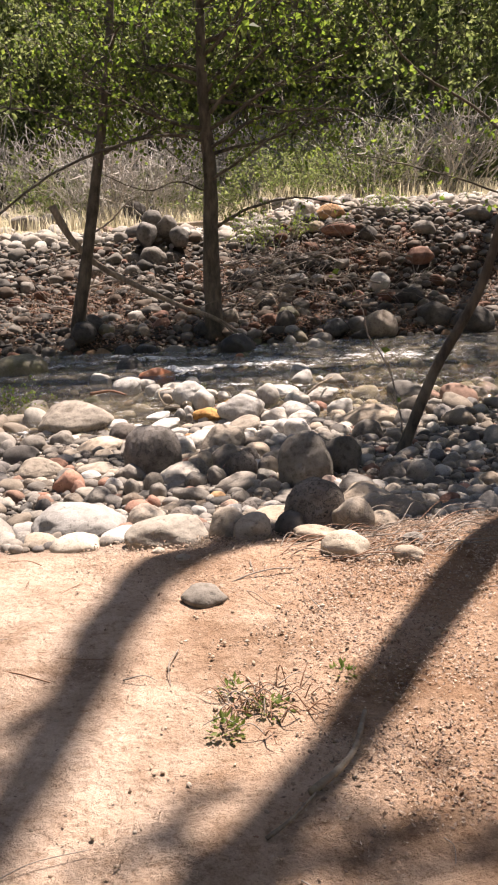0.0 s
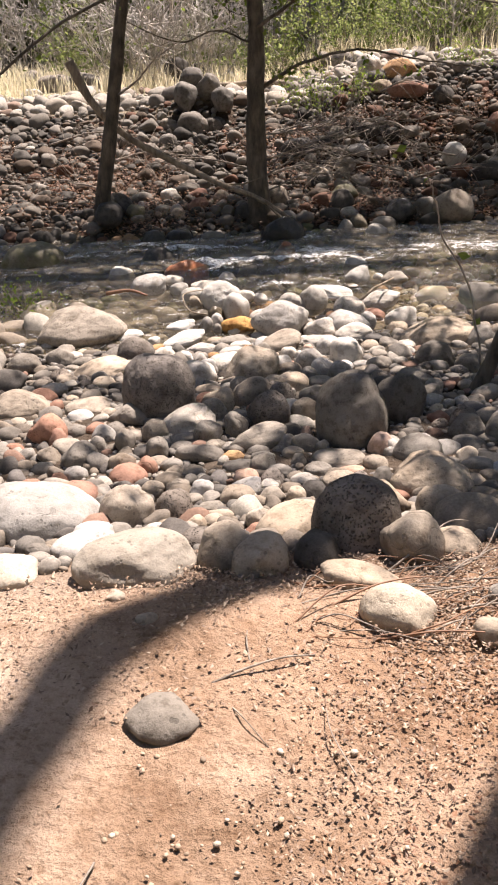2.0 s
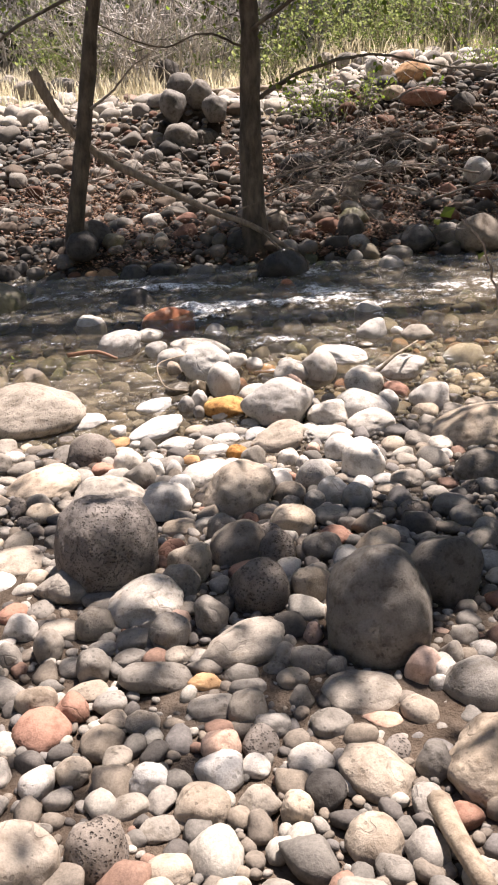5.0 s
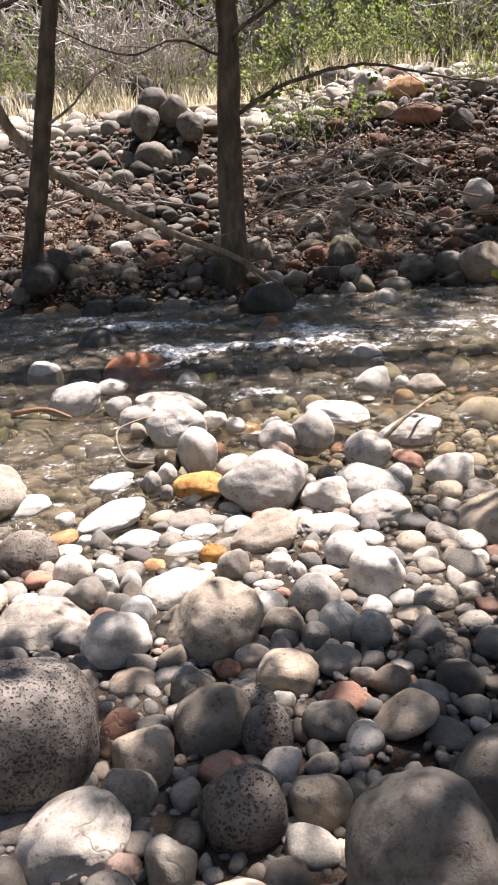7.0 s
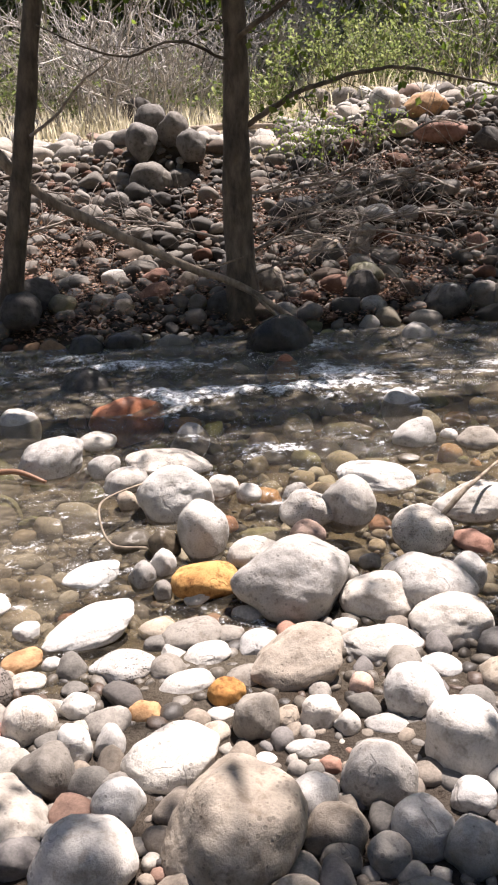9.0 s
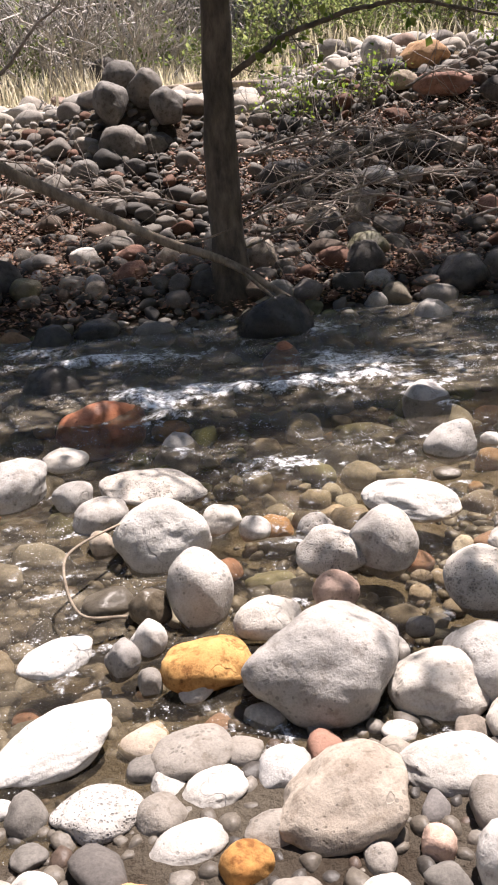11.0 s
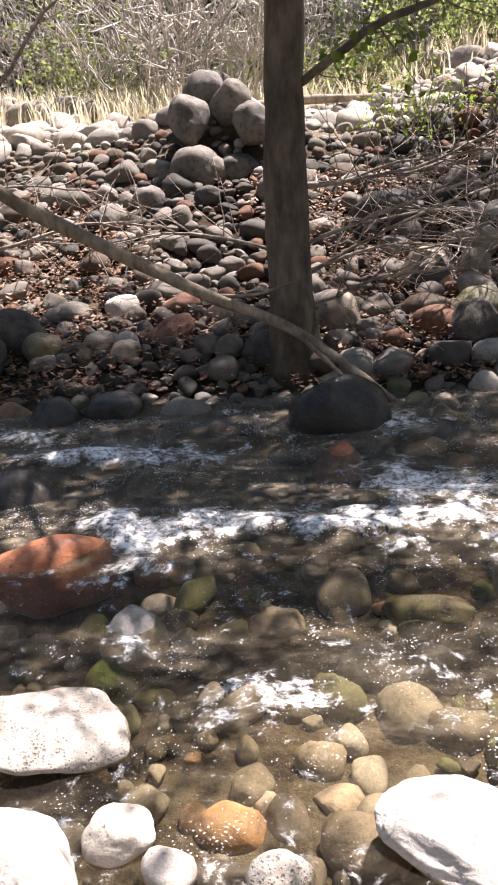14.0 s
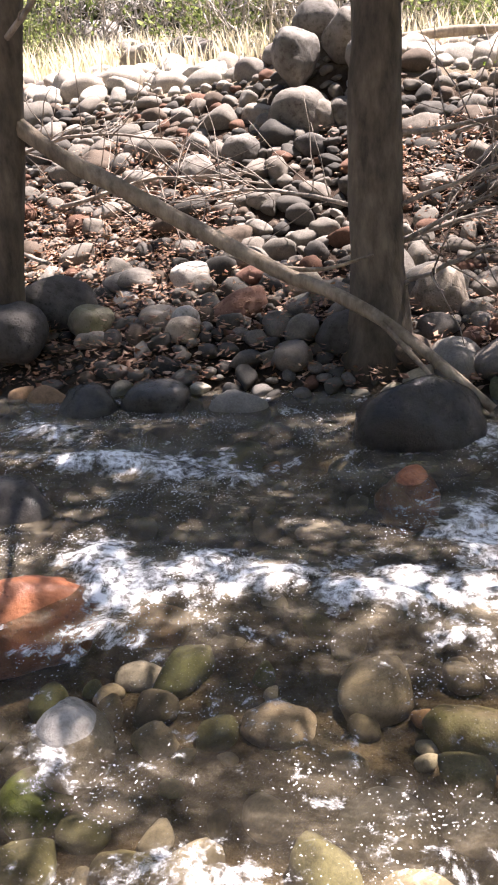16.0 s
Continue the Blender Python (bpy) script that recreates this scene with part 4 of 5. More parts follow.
rock(-0.916, 5.588, 0.203, 0.104, 0.080, 0.028, 4, 0, "grey")
rock(0.524, 5.245, 0.249, 0.075, 0.072, 0.082, 0, -23, "pitted")
rock(-1.406, 5.360, 0.235, 0.051, 0.056, 0.067, 0, 12, "red")
rock(-1.198, 5.403, 0.229, 0.061, 0.052, 0.057, 0, 8, "pale")
rock(-1.082, 5.270, 0.242, 0.050, 0.055, 0.068, 0, 6, "grey")
rock(-1.209, 5.247, 0.240, 0.045, 0.049, 0.058, 0, 9, "grey")
rock(-0.939, 5.064, 0.238, 0.064, 0.048, 0.019, 0, 4, "tan")
rock(-1.082, 5.012, 0.258, 0.063, 0.054, 0.061, 0, 7, "tan")
rock(-1.282, 5.126, 0.255, 0.086, 0.073, 0.073, -21, 29, "grey")
rock(-0.343, 5.141, 0.244, 0.056, 0.047, 0.050, 0, -8, "grey")
rock(0.064, 5.111, 0.250, 0.045, 0.049, 0.058, 0, -16, "pinkish")
rock(0.116, 4.990, 0.258, 0.048, 0.049, 0.056, 0, -18, "pale")
rock(0.211, 4.907, 0.275, 0.116, 0.099, 0.085, 0, -20, "grey")
rock(0.168, 4.556, 0.330, 0.166, 0.141, 0.099, 0, -22, "tan")
rock(0.080, 4.117, 0.440, 0.095, 0.088, 0.103, 0, -24, "tan")
rock(-0.552, 4.763, 0.276, 0.055, 0.047, 0.050, 0, -4, "pinkish")
rock(-0.738, 4.638, 0.297, 0.053, 0.045, 0.048, 0, 0, "pale")
rock(-0.604, 4.527, 0.318, 0.069, 0.059, 0.052, 0, -4, "tan")
rock(-0.323, 4.661, 0.288, 0.062, 0.052, 0.037, 0, -10, "pale")
rock(-0.161, 4.599, 0.304, 0.104, 0.089, 0.049, 14, -26, "tan")
rock(-0.097, 4.826, 0.254, 0.062, 0.035, 0.015, 0, -14, "pinkish")
rock(-0.134, 4.948, 0.254, 0.117, 0.095, 0.038, 0, -13, "grey")
rock(-1.281, 4.951, 0.254, 0.057, 0.049, 0.038, 0, 11, "pale")
rock(-1.344, 4.899, 0.257, 0.040, 0.034, 0.037, 0, 13, "red")
rock(-1.253, 4.682, 0.292, 0.098, 0.083, 0.056, 0, 12, "red")
rock(-1.015, 4.348, 0.374, 0.100, 0.085, 0.103, 7, 1, "tan")
rock(-0.843, 4.390, 0.356, 0.072, 0.074, 0.086, 0, 3, "pitted")
rock(-0.768, 4.233, 0.381, 0.040, 0.034, 0.036, 0, 1, "tan")
rock(-0.682, 4.335, 0.350, 0.054, 0.046, 0.031, 0, -2, "tan")
rock(-0.546, 4.230, 0.387, 0.046, 0.041, 0.048, 0, -6, "tan")
rock(-0.551, 4.108, 0.413, 0.053, 0.044, 0.024, 0, -6, "red")
rock(-0.686, 4.137, 0.407, 0.037, 0.032, 0.031, 0, -2, "tan")
rock(-0.449, 4.064, 0.442, 0.124, 0.106, 0.067, -18, 6, "tan")
rock(-0.279, 3.832, 0.570, 0.138, 0.139, 0.164, 0, -17, "pitted")
rock(-0.154, 3.680, 0.590, 0.101, 0.086, 0.101, 0, -23, "tan")
rock(-1.126, 4.003, 0.456, 0.108, 0.084, 0.046, 0, 12, "pale")
rock(-0.942, 3.718, 0.576, 0.179, 0.130, 0.080, 0, 8, "buff")
rock(-0.676, 3.730, 0.578, 0.093, 0.079, 0.091, -10, 6, "tan")
rock(-0.590, 3.672, 0.580, 0.091, 0.078, 0.070, -24, 15, "tan")
rock(-0.330, 3.510, 0.596, 0.115, 0.056, 0.038, 7, -25, "tan")
rock(-0.277, 3.326, 0.628, 0.093, 0.079, 0.068, 0, -24, "buff")
rock(-0.984, 3.532, 0.583, 0.028, 0.023, 0.016, 0, 11, "tan")
rock(-0.894, 3.390, 0.608, 0.029, 0.025, 0.020, 0, 8, "tan")
rock(-0.707, 4.477, 0.314, 0.050, 0.040, 0.020, 0, -1, "grey")
rock(-0.466, 4.534, 0.310, 0.055, 0.047, 0.037, 0, -7, "grey")
rock(-0.380, 4.491, 0.322, 0.040, 0.041, 0.047, 0, -9, "tan")
rock(-0.937, 4.704, 0.281, 0.048, 0.041, 0.037, 0, 4, "tan")
rock(-0.041, 4.024, 0.439, 0.023, 0.021, 0.024, 0, -22, "white")
rock(-1.541, 7.649, 0.103, 0.326, 0.277, 0.154, 0, 8, "pitted_tan")
rock(-1.617, 6.992, 0.093, 0.093, 0.079, 0.083, 0, 10, "grey")
rock(-1.326, 6.675, 0.119, 0.188, 0.160, 0.068, -7, 13, "tan")
rock(1.141, 6.828, 0.118, 0.101, 0.091, 0.103, 0, -22, "grey")
rock(0.894, 6.302, 0.152, 0.091, 0.077, 0.065, 0, -22, "tan")
rock(-0.245, 4.815, 0.262, 0.061, 0.052, 0.035, 0, -11, "grey")
rock(-0.771, 4.897, 0.256, 0.053, 0.045, 0.033, 0, 1, "grey")
rock(-0.853, 4.911, 0.254, 0.045, 0.038, 0.030, 0, 2, "tan")
rock(-0.406, 4.837, 0.262, 0.053, 0.045, 0.039, 0, -8, "grey")
rock(-0.124, 5.215, 0.237, 0.064, 0.054, 0.043, 0, -12, "grey")
rock(-0.013, 4.610, 0.306, 0.050, 0.052, 0.060, 0, -17, "grey")
rock(-0.468, 4.671, 0.283, 0.042, 0.036, 0.028, 0, -7, "pale")
rock(-1.343, 4.365, 0.380, 0.233, 0.198, 0.132, 8, 3, "white")
rock(-1.317, 3.714, 0.565, 0.103, 0.087, 0.050, 0, 12, "buff")
rock(-1.468, 5.436, 0.243, 0.099, 0.089, 0.100, 0, 9, "red")
rock(-1.687, 5.935, 0.195, 0.161, 0.136, 0.090, 0, 11, "tan")
rock(-1.320, 5.895, 0.186, 0.128, 0.109, 0.056, 0, 6, "tan")
rock(0.501, 5.131, 0.259, 0.090, 0.077, 0.086, 0, -19, "grey")
rock(0.656, 5.080, 0.269, 0.089, 0.090, 0.102, 0, -21, "grey")
rock(0.263, 3.980, 0.479, 0.094, 0.080, 0.082, 0, -22, "tan")
rock(0.116, 4.207, 0.392, 0.110, 0.093, 0.044, 0, -18, "tan")
rock(-0.031, 3.711, 0.562, 0.096, 0.081, 0.040, 0, -18, "tan")
rock(-0.059, 3.221, 0.621, 0.058, 0.049, 0.040, 0, -22, "tan")
rock(0.014, 3.377, 0.613, 0.042, 0.036, 0.031, 0, -22, "grey")
rock(-0.847, 3.017, 0.628, 0.081, 0.069, 0.039, 6, -4, "basalt")
rock(-0.600, 13.748, 1.021, 0.195, 0.166, 0.178, 0, 6, "basalt")
rock(-0.284, 13.791, 1.006, 0.145, 0.123, 0.111, 0, 4, "basalt")
rock(0.910, 12.284, 0.445, 0.157, 0.134, 0.154, 0, -9, "tan")
rock(0.682, 13.069, 0.733, 0.177, 0.150, 0.115, 0, -5, "basalt")
rock(0.327, 11.909, 0.328, 0.155, 0.132, 0.129, 0, -2, "basalt")
rock(1.212, 12.361, 0.454, 0.103, 0.112, 0.124, 0, -12, "tan")
rock(1.145, 11.850, 0.313, 0.174, 0.148, 0.125, 0, -12, "moss")
rock(-1.60, 11.42, 0.28, 0.16, 0.15, 0.15, 0, 14, "dark")
rock(-1.305, 11.634, 0.252, 0.115, 0.098, 0.098, 0, 23, "moss")
rock(0.347, 11.839, 0.318, 0.137, 0.128, 0.143, 0, 0, "tan")
rock(-1.260, 12.092, 0.349, 0.155, 0.132, 0.070, 0, 20, "grey")
rock(-0.923, 12.098, 0.358, 0.110, 0.094, 0.085, 0, 16, "pale")
rock(-0.843, 11.688, 0.253, 0.079, 0.067, 0.074, 0, 17, "pale")
rock(-1.146, 13.138, 0.764, 0.129, 0.110, 0.115, 0, 15, "grey")
rock(-0.916, 13.391, 0.856, 0.125, 0.106, 0.103, 0, 12, "basalt")
rock(-0.639, 14.000, 1.364, 0.164, 0.179, 0.199, 0, 6, "basalt")
rock(-0.535, 14.350, 1.590, 0.179, 0.152, 0.143, 0, 5, "basalt")
rock(-0.327, 14.200, 1.476, 0.167, 0.158, 0.176, 0, 4, "basalt")
rock(-0.151, 13.950, 1.322, 0.154, 0.146, 0.162, 0, 2, "basalt")


# ---- stones in the mass ----
GRID = {}


def taken(x, y, r, slack=0.75):
    for i in range(int((x - 0.6) * 4), int((x + 0.6) * 4) + 1):
        for j in range(int((y - 0.6) * 4), int((y + 0.6) * 4) + 1):
            for px, py, pr in GRID.get((i, j), ()):
                if (px - x) ** 2 + (py - y) ** 2 < ((pr + r) * slack) ** 2:
                    return True
    return False


def take(x, y, r):
    GRID.setdefault((int(x * 4), int(y * 4)), []).append((x, y, r))


for px, py, pr, pc in PLACED:
    take(px, py, pr)

BASES2 = [stone_points(DIRS2, 300 + i, facets=6, sharp=0.11) for i in range(12)]
BASES1 = [stone_points(DIRS1, 500 + i, facets=7, lump=0.16, sharp=0.1) for i in range(14)]


def stones_in_mass(name, label, material, spots, bases, faces, seed):
    rnd = random.Random(seed)
    tri = np.array(faces)
    allv, allf, base = [], [], 0
    for x, y, z, r in spots:
        v = bases[rnd.randrange(len(bases))]
        sx, sy, sz = r, r * rnd.uniform(0.65, 0.95), r * rnd.uniform(0.45, 0.8)
        m = np.array(Euler((rnd.uniform(-0.35, 0.35), rnd.uniform(-0.35, 0.35), rnd.uniform(0, 6.28))).to_matrix())
        allv.append((v * (sx, sy, sz)) @ m.T + (x, y, z + sz * 0.35))
        allf.append(tri + base)
        base += len(v)
    me = mesh_from(name, np.concatenate(allv).tolist(), np.concatenate(allf).tolist(), material)
    return tagged(new(name, me), label, "stones", kind="stuff")


def scatter(seed, tries, x0, x1, y0, y1, r0, r1, slack=0.70, power=1.6, keep=None):
    rnd = random.Random(seed)
    out = []
    for _ in range(tries):
        x, y = rnd.uniform(x0, x1), rnd.uniform(y0, y1)
        r = r0 + (r1 - r0) * rnd.random() ** power
        if keep and rnd.random() > keep(x, y):
            continue
        if not taken(x, y, r, slack):
            take(x, y, r)
            out.append((x, y, ground_z(x, y), r))
    return out


# cobbles of the bar that can be told apart, each a thing
COBBLE_KINDS = ("grey", "tan", "grey", "pale", "grey", "tan", "dark", "pale", "red", "pitted")
cob = scatter(21, 2600, -1.7, 1.4, 4.0, 8.3, 0.045, 0.085)
cob_rnd = random.Random(5)
for i, (x, y, z, r) in enumerate(cob[:300]):
    kind = COBBLE_KINDS[cob_rnd.randrange(10)]
    ob = new("cobble", stone_mesh(kind, 2, i % 7))
    c = r * cob_rnd.uniform(0.5, 0.75)
    ob.matrix_world = pose(x, y, z + c * 0.35, cob_rnd.uniform(-15, 15), cob_rnd.uniform(-15, 15), cob_rnd.uniform(0, 360)) @ Matrix.Diagonal((r, r * cob_rnd.uniform(0.7, 0.95), c, 1))
    tagged(ob, LOOKS[kind] + " cobble lying in the gravel bar", "stone", "cobbles of the gravel bar")
side_cob = cob[300:] + scatter(22, 3500, -5, 5, 3.9, 8.6, 0.06, 0.20, 0.66, 1.8)
stones_in_mass("gravel_bar_cobbles", "grey and tan rounded cobbles of the gravel bar", BAR_STONES, side_cob, BASES2, FACES2, 2)
wide = scatter(29, 2600, -11, 10, 3.8, 8.6, 0.07, 0.26, 0.72, 1.6, lambda x, y: (1 if abs(x) > 4.6 else 0) * (1 - smooth(7.0, 11.0, abs(x))))
stones_in_mass("outer_bar_stones", "grey boulders and cobbles farther along the bar", BAR_STONES, wide, BASES1, FACES1, 14)
peb = scatter(23, 30000, -2.6, 2.2, 3.75, 8.5, 0.012, 0.045, 0.64, 1.3)
stones_in_mass("gravel", "small mixed pebbles between the stones", BAR_STONES, [p for p in peb if p[2] > 0.085], BASES1, FACES1, 3)
stones_in_mass("wet_gravel", "wet dark brown pebbles at the water's edge", WET_GRAVEL, [p for p in peb if p[2] <= 0.085], BASES1, FACES1, 15)
bed = scatter(24, 3500, -3.5, 3.5, 8.0, 11.3, 0.03, 0.12, 0.66, 2.0, lambda x, y: 1 - 0.7 * smooth(9.2, 9.8, y))
stones_in_mass("stream_bed_stones", "brown and olive stones under the water", BED_STONES, bed, BASES2, FACES2, 4)
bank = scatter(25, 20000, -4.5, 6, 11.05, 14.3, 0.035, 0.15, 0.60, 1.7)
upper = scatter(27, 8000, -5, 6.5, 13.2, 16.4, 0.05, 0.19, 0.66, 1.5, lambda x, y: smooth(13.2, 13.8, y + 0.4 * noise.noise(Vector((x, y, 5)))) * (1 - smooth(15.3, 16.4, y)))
stones_in_mass("terrace_edge_stones", "pale cobbles along the terrace edge, lightened for sunlight", SUNLIT_TERRACE_STONES, upper, BASES2, FACES2, 9)
stones_in_mass("far_bank_cobbles", "grey, brown and reddish far bank cobbles, darkened for shade", BANK_STONES, bank, BASES2, FACES2, 5)
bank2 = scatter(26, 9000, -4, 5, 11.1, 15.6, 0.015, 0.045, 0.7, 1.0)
stones_in_mass("far_bank_pebbles", "small pebbles between far bank stones, darkened for shade", BANK_STONES, bank2, BASES1, FACES1, 6)


# ---- trees ----
def limb(verts, faces, leaves, start, direction, length, radius, rnd, level, droop=0.0, leaf_from=2, leaf_size=0.06, leaf_count=14):
    steps = 6
    p, d = Vector(start), Vector(direction).normalized()
    pts = [p.copy()]
    for i in range(steps):
        d = (d + rand_dir(rnd) * 0.22 + Vector((0, 0, -droop))).normalized()
        p = p + d * (length / steps)
        pts.append(p.copy())
    tube(pts, taper(len(pts), radius, radius * 0.3), 7 if level == 0 else 5 if level == 1 else 3, verts=verts, faces=faces)
    if level >= leaf_from:
        for _ in range(leaf_count):
            q = pts[rnd.randrange(1, len(pts))] + rand_dir(rnd) * rnd.uniform(0.02, 0.14)
            along = (rand_dir(rnd) + Vector((0, 0, -0.5))).normalized()
            side = along.cross(rand_dir(rnd)).normalized()
            s = leaf_size * rnd.uniform(0.6, 1.35)
            add_leaf(leaves[0], leaves[1], q, along, side, s, s * 0.75)
    if level < 2:
        for i in range(2, len(pts)):
            for _ in range(rnd.choice((1, 2, 2)) if level == 1 else 2):
                nd = (d * 0.6 + rand_dir(rnd)).normalized()
                limb(verts, faces, leaves, pts[i], nd, length * rnd.uniform(0.35, 0.6), radius * 0.4, rnd, level + 1, droop, leaf_from, leaf_size, leaf_count)


def tree_meshes(seed, path, r0, r1, limbs, leaf_mat, bark=None, leaf_size=0.06, leaf_count=14, sides=12, auto=None, limb_len=1.6):
    """Trunk along a path; limbs given as (start, direction, length, radius), or auto=(low, high, count)."""
    rnd = random.Random(seed)
    pts = curve_points(path, 7)
    verts, faces, leaves = [], [], ([], [])
    rad = taper(len(pts), r0, r1)
    rad[0] *= 1.6
    rad[1] *= 1.25
    rad[2] *= 1.08
    tube(pts, rad, sides, seed, 0.16, verts, faces)
    todo = list(limbs)
    if auto:
        low, high, count = auto
        for i in range(count):
            k = low + (high - low) * (i + rnd.random()) / count
            j = min(int(k * (len(pts) - 1)), len(pts) - 1)
            ang = rnd.uniform(0, 6.28)
            todo.append((pts[j], (math.cos(ang), math.sin(ang), rnd.uniform(0.0, 0.7)), limb_len * rnd.uniform(0.6, 1.1) * (1.15 - 0.5 * k), rad[j] * 0.42))
    for start, d, ln, r in todo:
        limb(verts, faces, leaves, start, d, ln, r, rnd, 0, 0.02, 1, leaf_size, leaf_count)
    wood = mesh_from("trunk", verts, faces, bark or BARK)
    crown = mesh_from("crown", leaves[0], leaves[1], leaf_mat, False) if leaves[0] else None
    return wood, crown


def tree(name, meshes, m, label, group="", category="tree"):
    ob = new(name)
    ob.matrix_world = m
    ob.empty_display_size = 0.2
    part("trunk", meshes[0], ob)
    if meshes[1]:
        part("crown", meshes[1], ob)
    return tagged(ob, label, category, group)


# the two alders at the far edge of the water
main = tree_meshes(3, [(0, 0, -0.15), (-0.01, 0.05, 0.9), (0.03, 0.12, 1.9), (-0.02, 0.15, 3.0), (0.0, 0.15, 4.4), (0.1, 0.2, 7.5)], 0.125, 0.03,
                   [((0.05, 0.1, 2.2), (0.9, 0.1, 0.25), 1.8, 0.026), ((0.05, 0.1, 2.5), (0.8, -0.4, 0.4), 1.9, 0.026), ((0, 0.1, 2.9), (0.7, 0.2, 0.7), 2.0, 0.03),
                    ((0, 0.1, 3.0), (-0.8, 0.3, 0.4), 1.6, 0.026)], LEAF, leaf_count=4, auto=(0.53, 0.82, 10), limb_len=2.2)
alder = tree("alder_tree", main, pose(0.10, 11.5, 0.22), "slim grey-barked alder with sparse fresh leaves at the water", "alders at the creek")
second = tree_meshes(4, [(0, 0, -0.2), (0.07, 0.0, 0.35), (0.23, 0.0, 1.1), (0.43, 0.02, 2.1), (0.57, 0.06, 2.9), (0.75, 0.15, 4.2), (0.8, 0.2, 6.8)], 0.10, 0.03, [], LEAF, leaf_count=4, auto=(0.56, 0.98, 10), limb_len=2.0)
tree("alder_tree", second, pose(-1.72, 11.5, 0.1), "slim leaning alder with a dark trunk at the water", "alders at the creek")

# the leaning stem on the bar and the trees that shade the place
lean = tree_meshes(5, [(0, 0, -0.1), (0.25, 0.0, 0.55), (0.62, -0.05, 1.38), (0.85, -0.15, 3.2), (0.95, -0.2, 4.6)], 0.042, 0.02, [], LEAF, leaf_count=3, auto=(0.72, 0.98, 4), limb_len=1.0, leaf_size=0.07)
sapling = tree("alder_sapling", lean, pose(0.75, 5.84, 0.17), "thin dark leaning sapling rooted in the gravel bar")
stem = tree_meshes(7, [(0, 0, -0.2), (0.03, 0.0, 2.5), (-0.03, 0.05, 5.0), (0.12, 0.2, 8.4), (-0.15, 0.15, 9.6), (0.1, -0.1, 11.0)], 0.12, 0.06, [], LEAF, leaf_count=2, auto=(0.70, 0.98, 6), limb_len=2.0, leaf_size=0.09)
tree("alder_tree", stem, pose(1.66, 4.92, 0.25), "straight slim alder beside the sandy bank", "alders at the creek")
shade = tree_meshes(6, [(0, 0, -0.2), (0.0, 0.1, 1.2), (-0.15, 0.1, 2.8), (-0.5, 0.1, 4.6), (-1.3, 0.2, 7.2)], 0.16, 0.04, [], LEAF, leaf_count=4, auto=(0.56, 0.98, 13), limb_len=2.8, leaf_size=0.09)
tall = tree_meshes(8, [(0, 0, -0.3), (-0.55, 0.1, 2.5), (-1.3, 0.25, 5.5), (-2.52, 0.5, 10.2), (-2.62, 0.36, 11.3), (-2.40, 0.22, 12.5), (-2.0, -0.15, 15.0)], 0.17, 0.08, [((-2.05, -0.1, 14.7), (-0.3, 0.2, 0.8), 1.4, 0.04), ((-2.0, -0.15, 14.9), (0.4, -0.3, 0.8), 1.5, 0.04)], LEAF, leaf_count=2, auto=(0.26, 0.42, 4), limb_len=2.0, leaf_size=0.10)
tree("tall_alder", tall, pose(5.0, 7.0, 0.1), "tall leaning streamside alder shading the gravel bar")
broad = tree("shade_tree", shade, pose(3.2, 8.5, 0.1, 0, 0, 40), "broad streamside tree shading the gravel bar", "broad streamside trees")
over = tree_meshes(9, [(0, 0, -0.3), (-1.4, 0.3, 3.2), (-4.4, 0.9, 5.4), (-6.9, 1.4, 6.2), (-10.0, 1.9, 7.0)], 0.19, 0.10, [], LEAF, leaf_count=4, auto=(0.75, 0.98, 5), limb_len=1.6, leaf_size=0.07)
tree("leaning_tree", over, pose(6.6, 10.6, 0.0), "tree trunk leaning far out over the creek")
high = tree_meshes(10, [(0, 0, -0.2), (0.0, 0.1, 1.6), (0.1, 0.0, 3.4), (0.0, -0.2, 5.2), (-0.2, -0.6, 7.6)], 0.10, 0.04, [], LEAF, leaf_count=5, auto=(0.64, 0.96, 9), limb_len=2.6, leaf_size=0.10)
for hx, hy, hr in ((5.3, 14.1, 20),):
    tree("bank_tree", high, pose(hx, hy, ground_z(hx, hy), 0, 0, hr), "slim tree with a high crown on the far bank", "far bank trees")

reach = tree_meshes(12, [(0, 0, -0.3), (-0.5, -0.1, 3.0), (-1.7, -0.3, 6.2), (-3.9, -0.6, 7.8), (-6.4, -0.7, 8.5), (-9.0, -0.8, 8.8)], 0.17, 0.05, [], LEAF, leaf_count=6, auto=(0.50, 0.98, 15), limb_len=1.6, leaf_size=0.10)
tree("leaning_tree", reach, pose(7.8, 15.7, ground_z(7.8, 15.7)), "leafy tree leaning far out over the stony bank")

# woods behind the terrace, and an added ring of trees out of view
FAR = []
for s in range(5):
    FAR.append(tree_meshes(40 + s, [(0, 0, -0.3), (0.05, 0, 1.5), (0.1, 0.1, 3.5), (-0.1, 0.1, 6.5)], 0.12, 0.03, [], LEAF_FAR, leaf_count=6, sides=8, auto=(0.12, 0.98, 13), limb_len=2.3, leaf_size=0.13))
wr = random.Random(77)
spots = [(4.2, 22.6), (6.6, 21.6), (9.0, 19.6), (-5.2, 23.4)]
for row, y0 in enumerate((24.5, 28, 32, 37)):
    for i in range(9):
        spots.append((-9.5 + 2.5 * i + wr.uniform(-0.8, 0.8), y0 + wr.uniform(-1, 1)))
# Unseen trees to the back and sides, added to block the low sky.
for i in range(9):
    spots.append((-14 + 3.6 * i + wr.uniform(-1, 1), -7 + wr.uniform(-3, 1)))
for i in range(5):
    spots.append((-9.5 + wr.uniform(-1.5, 1), -2 + 4.5 * i))
    spots.append((10.5 + wr.uniform(-1, 1.5), -2 + 4.5 * i))
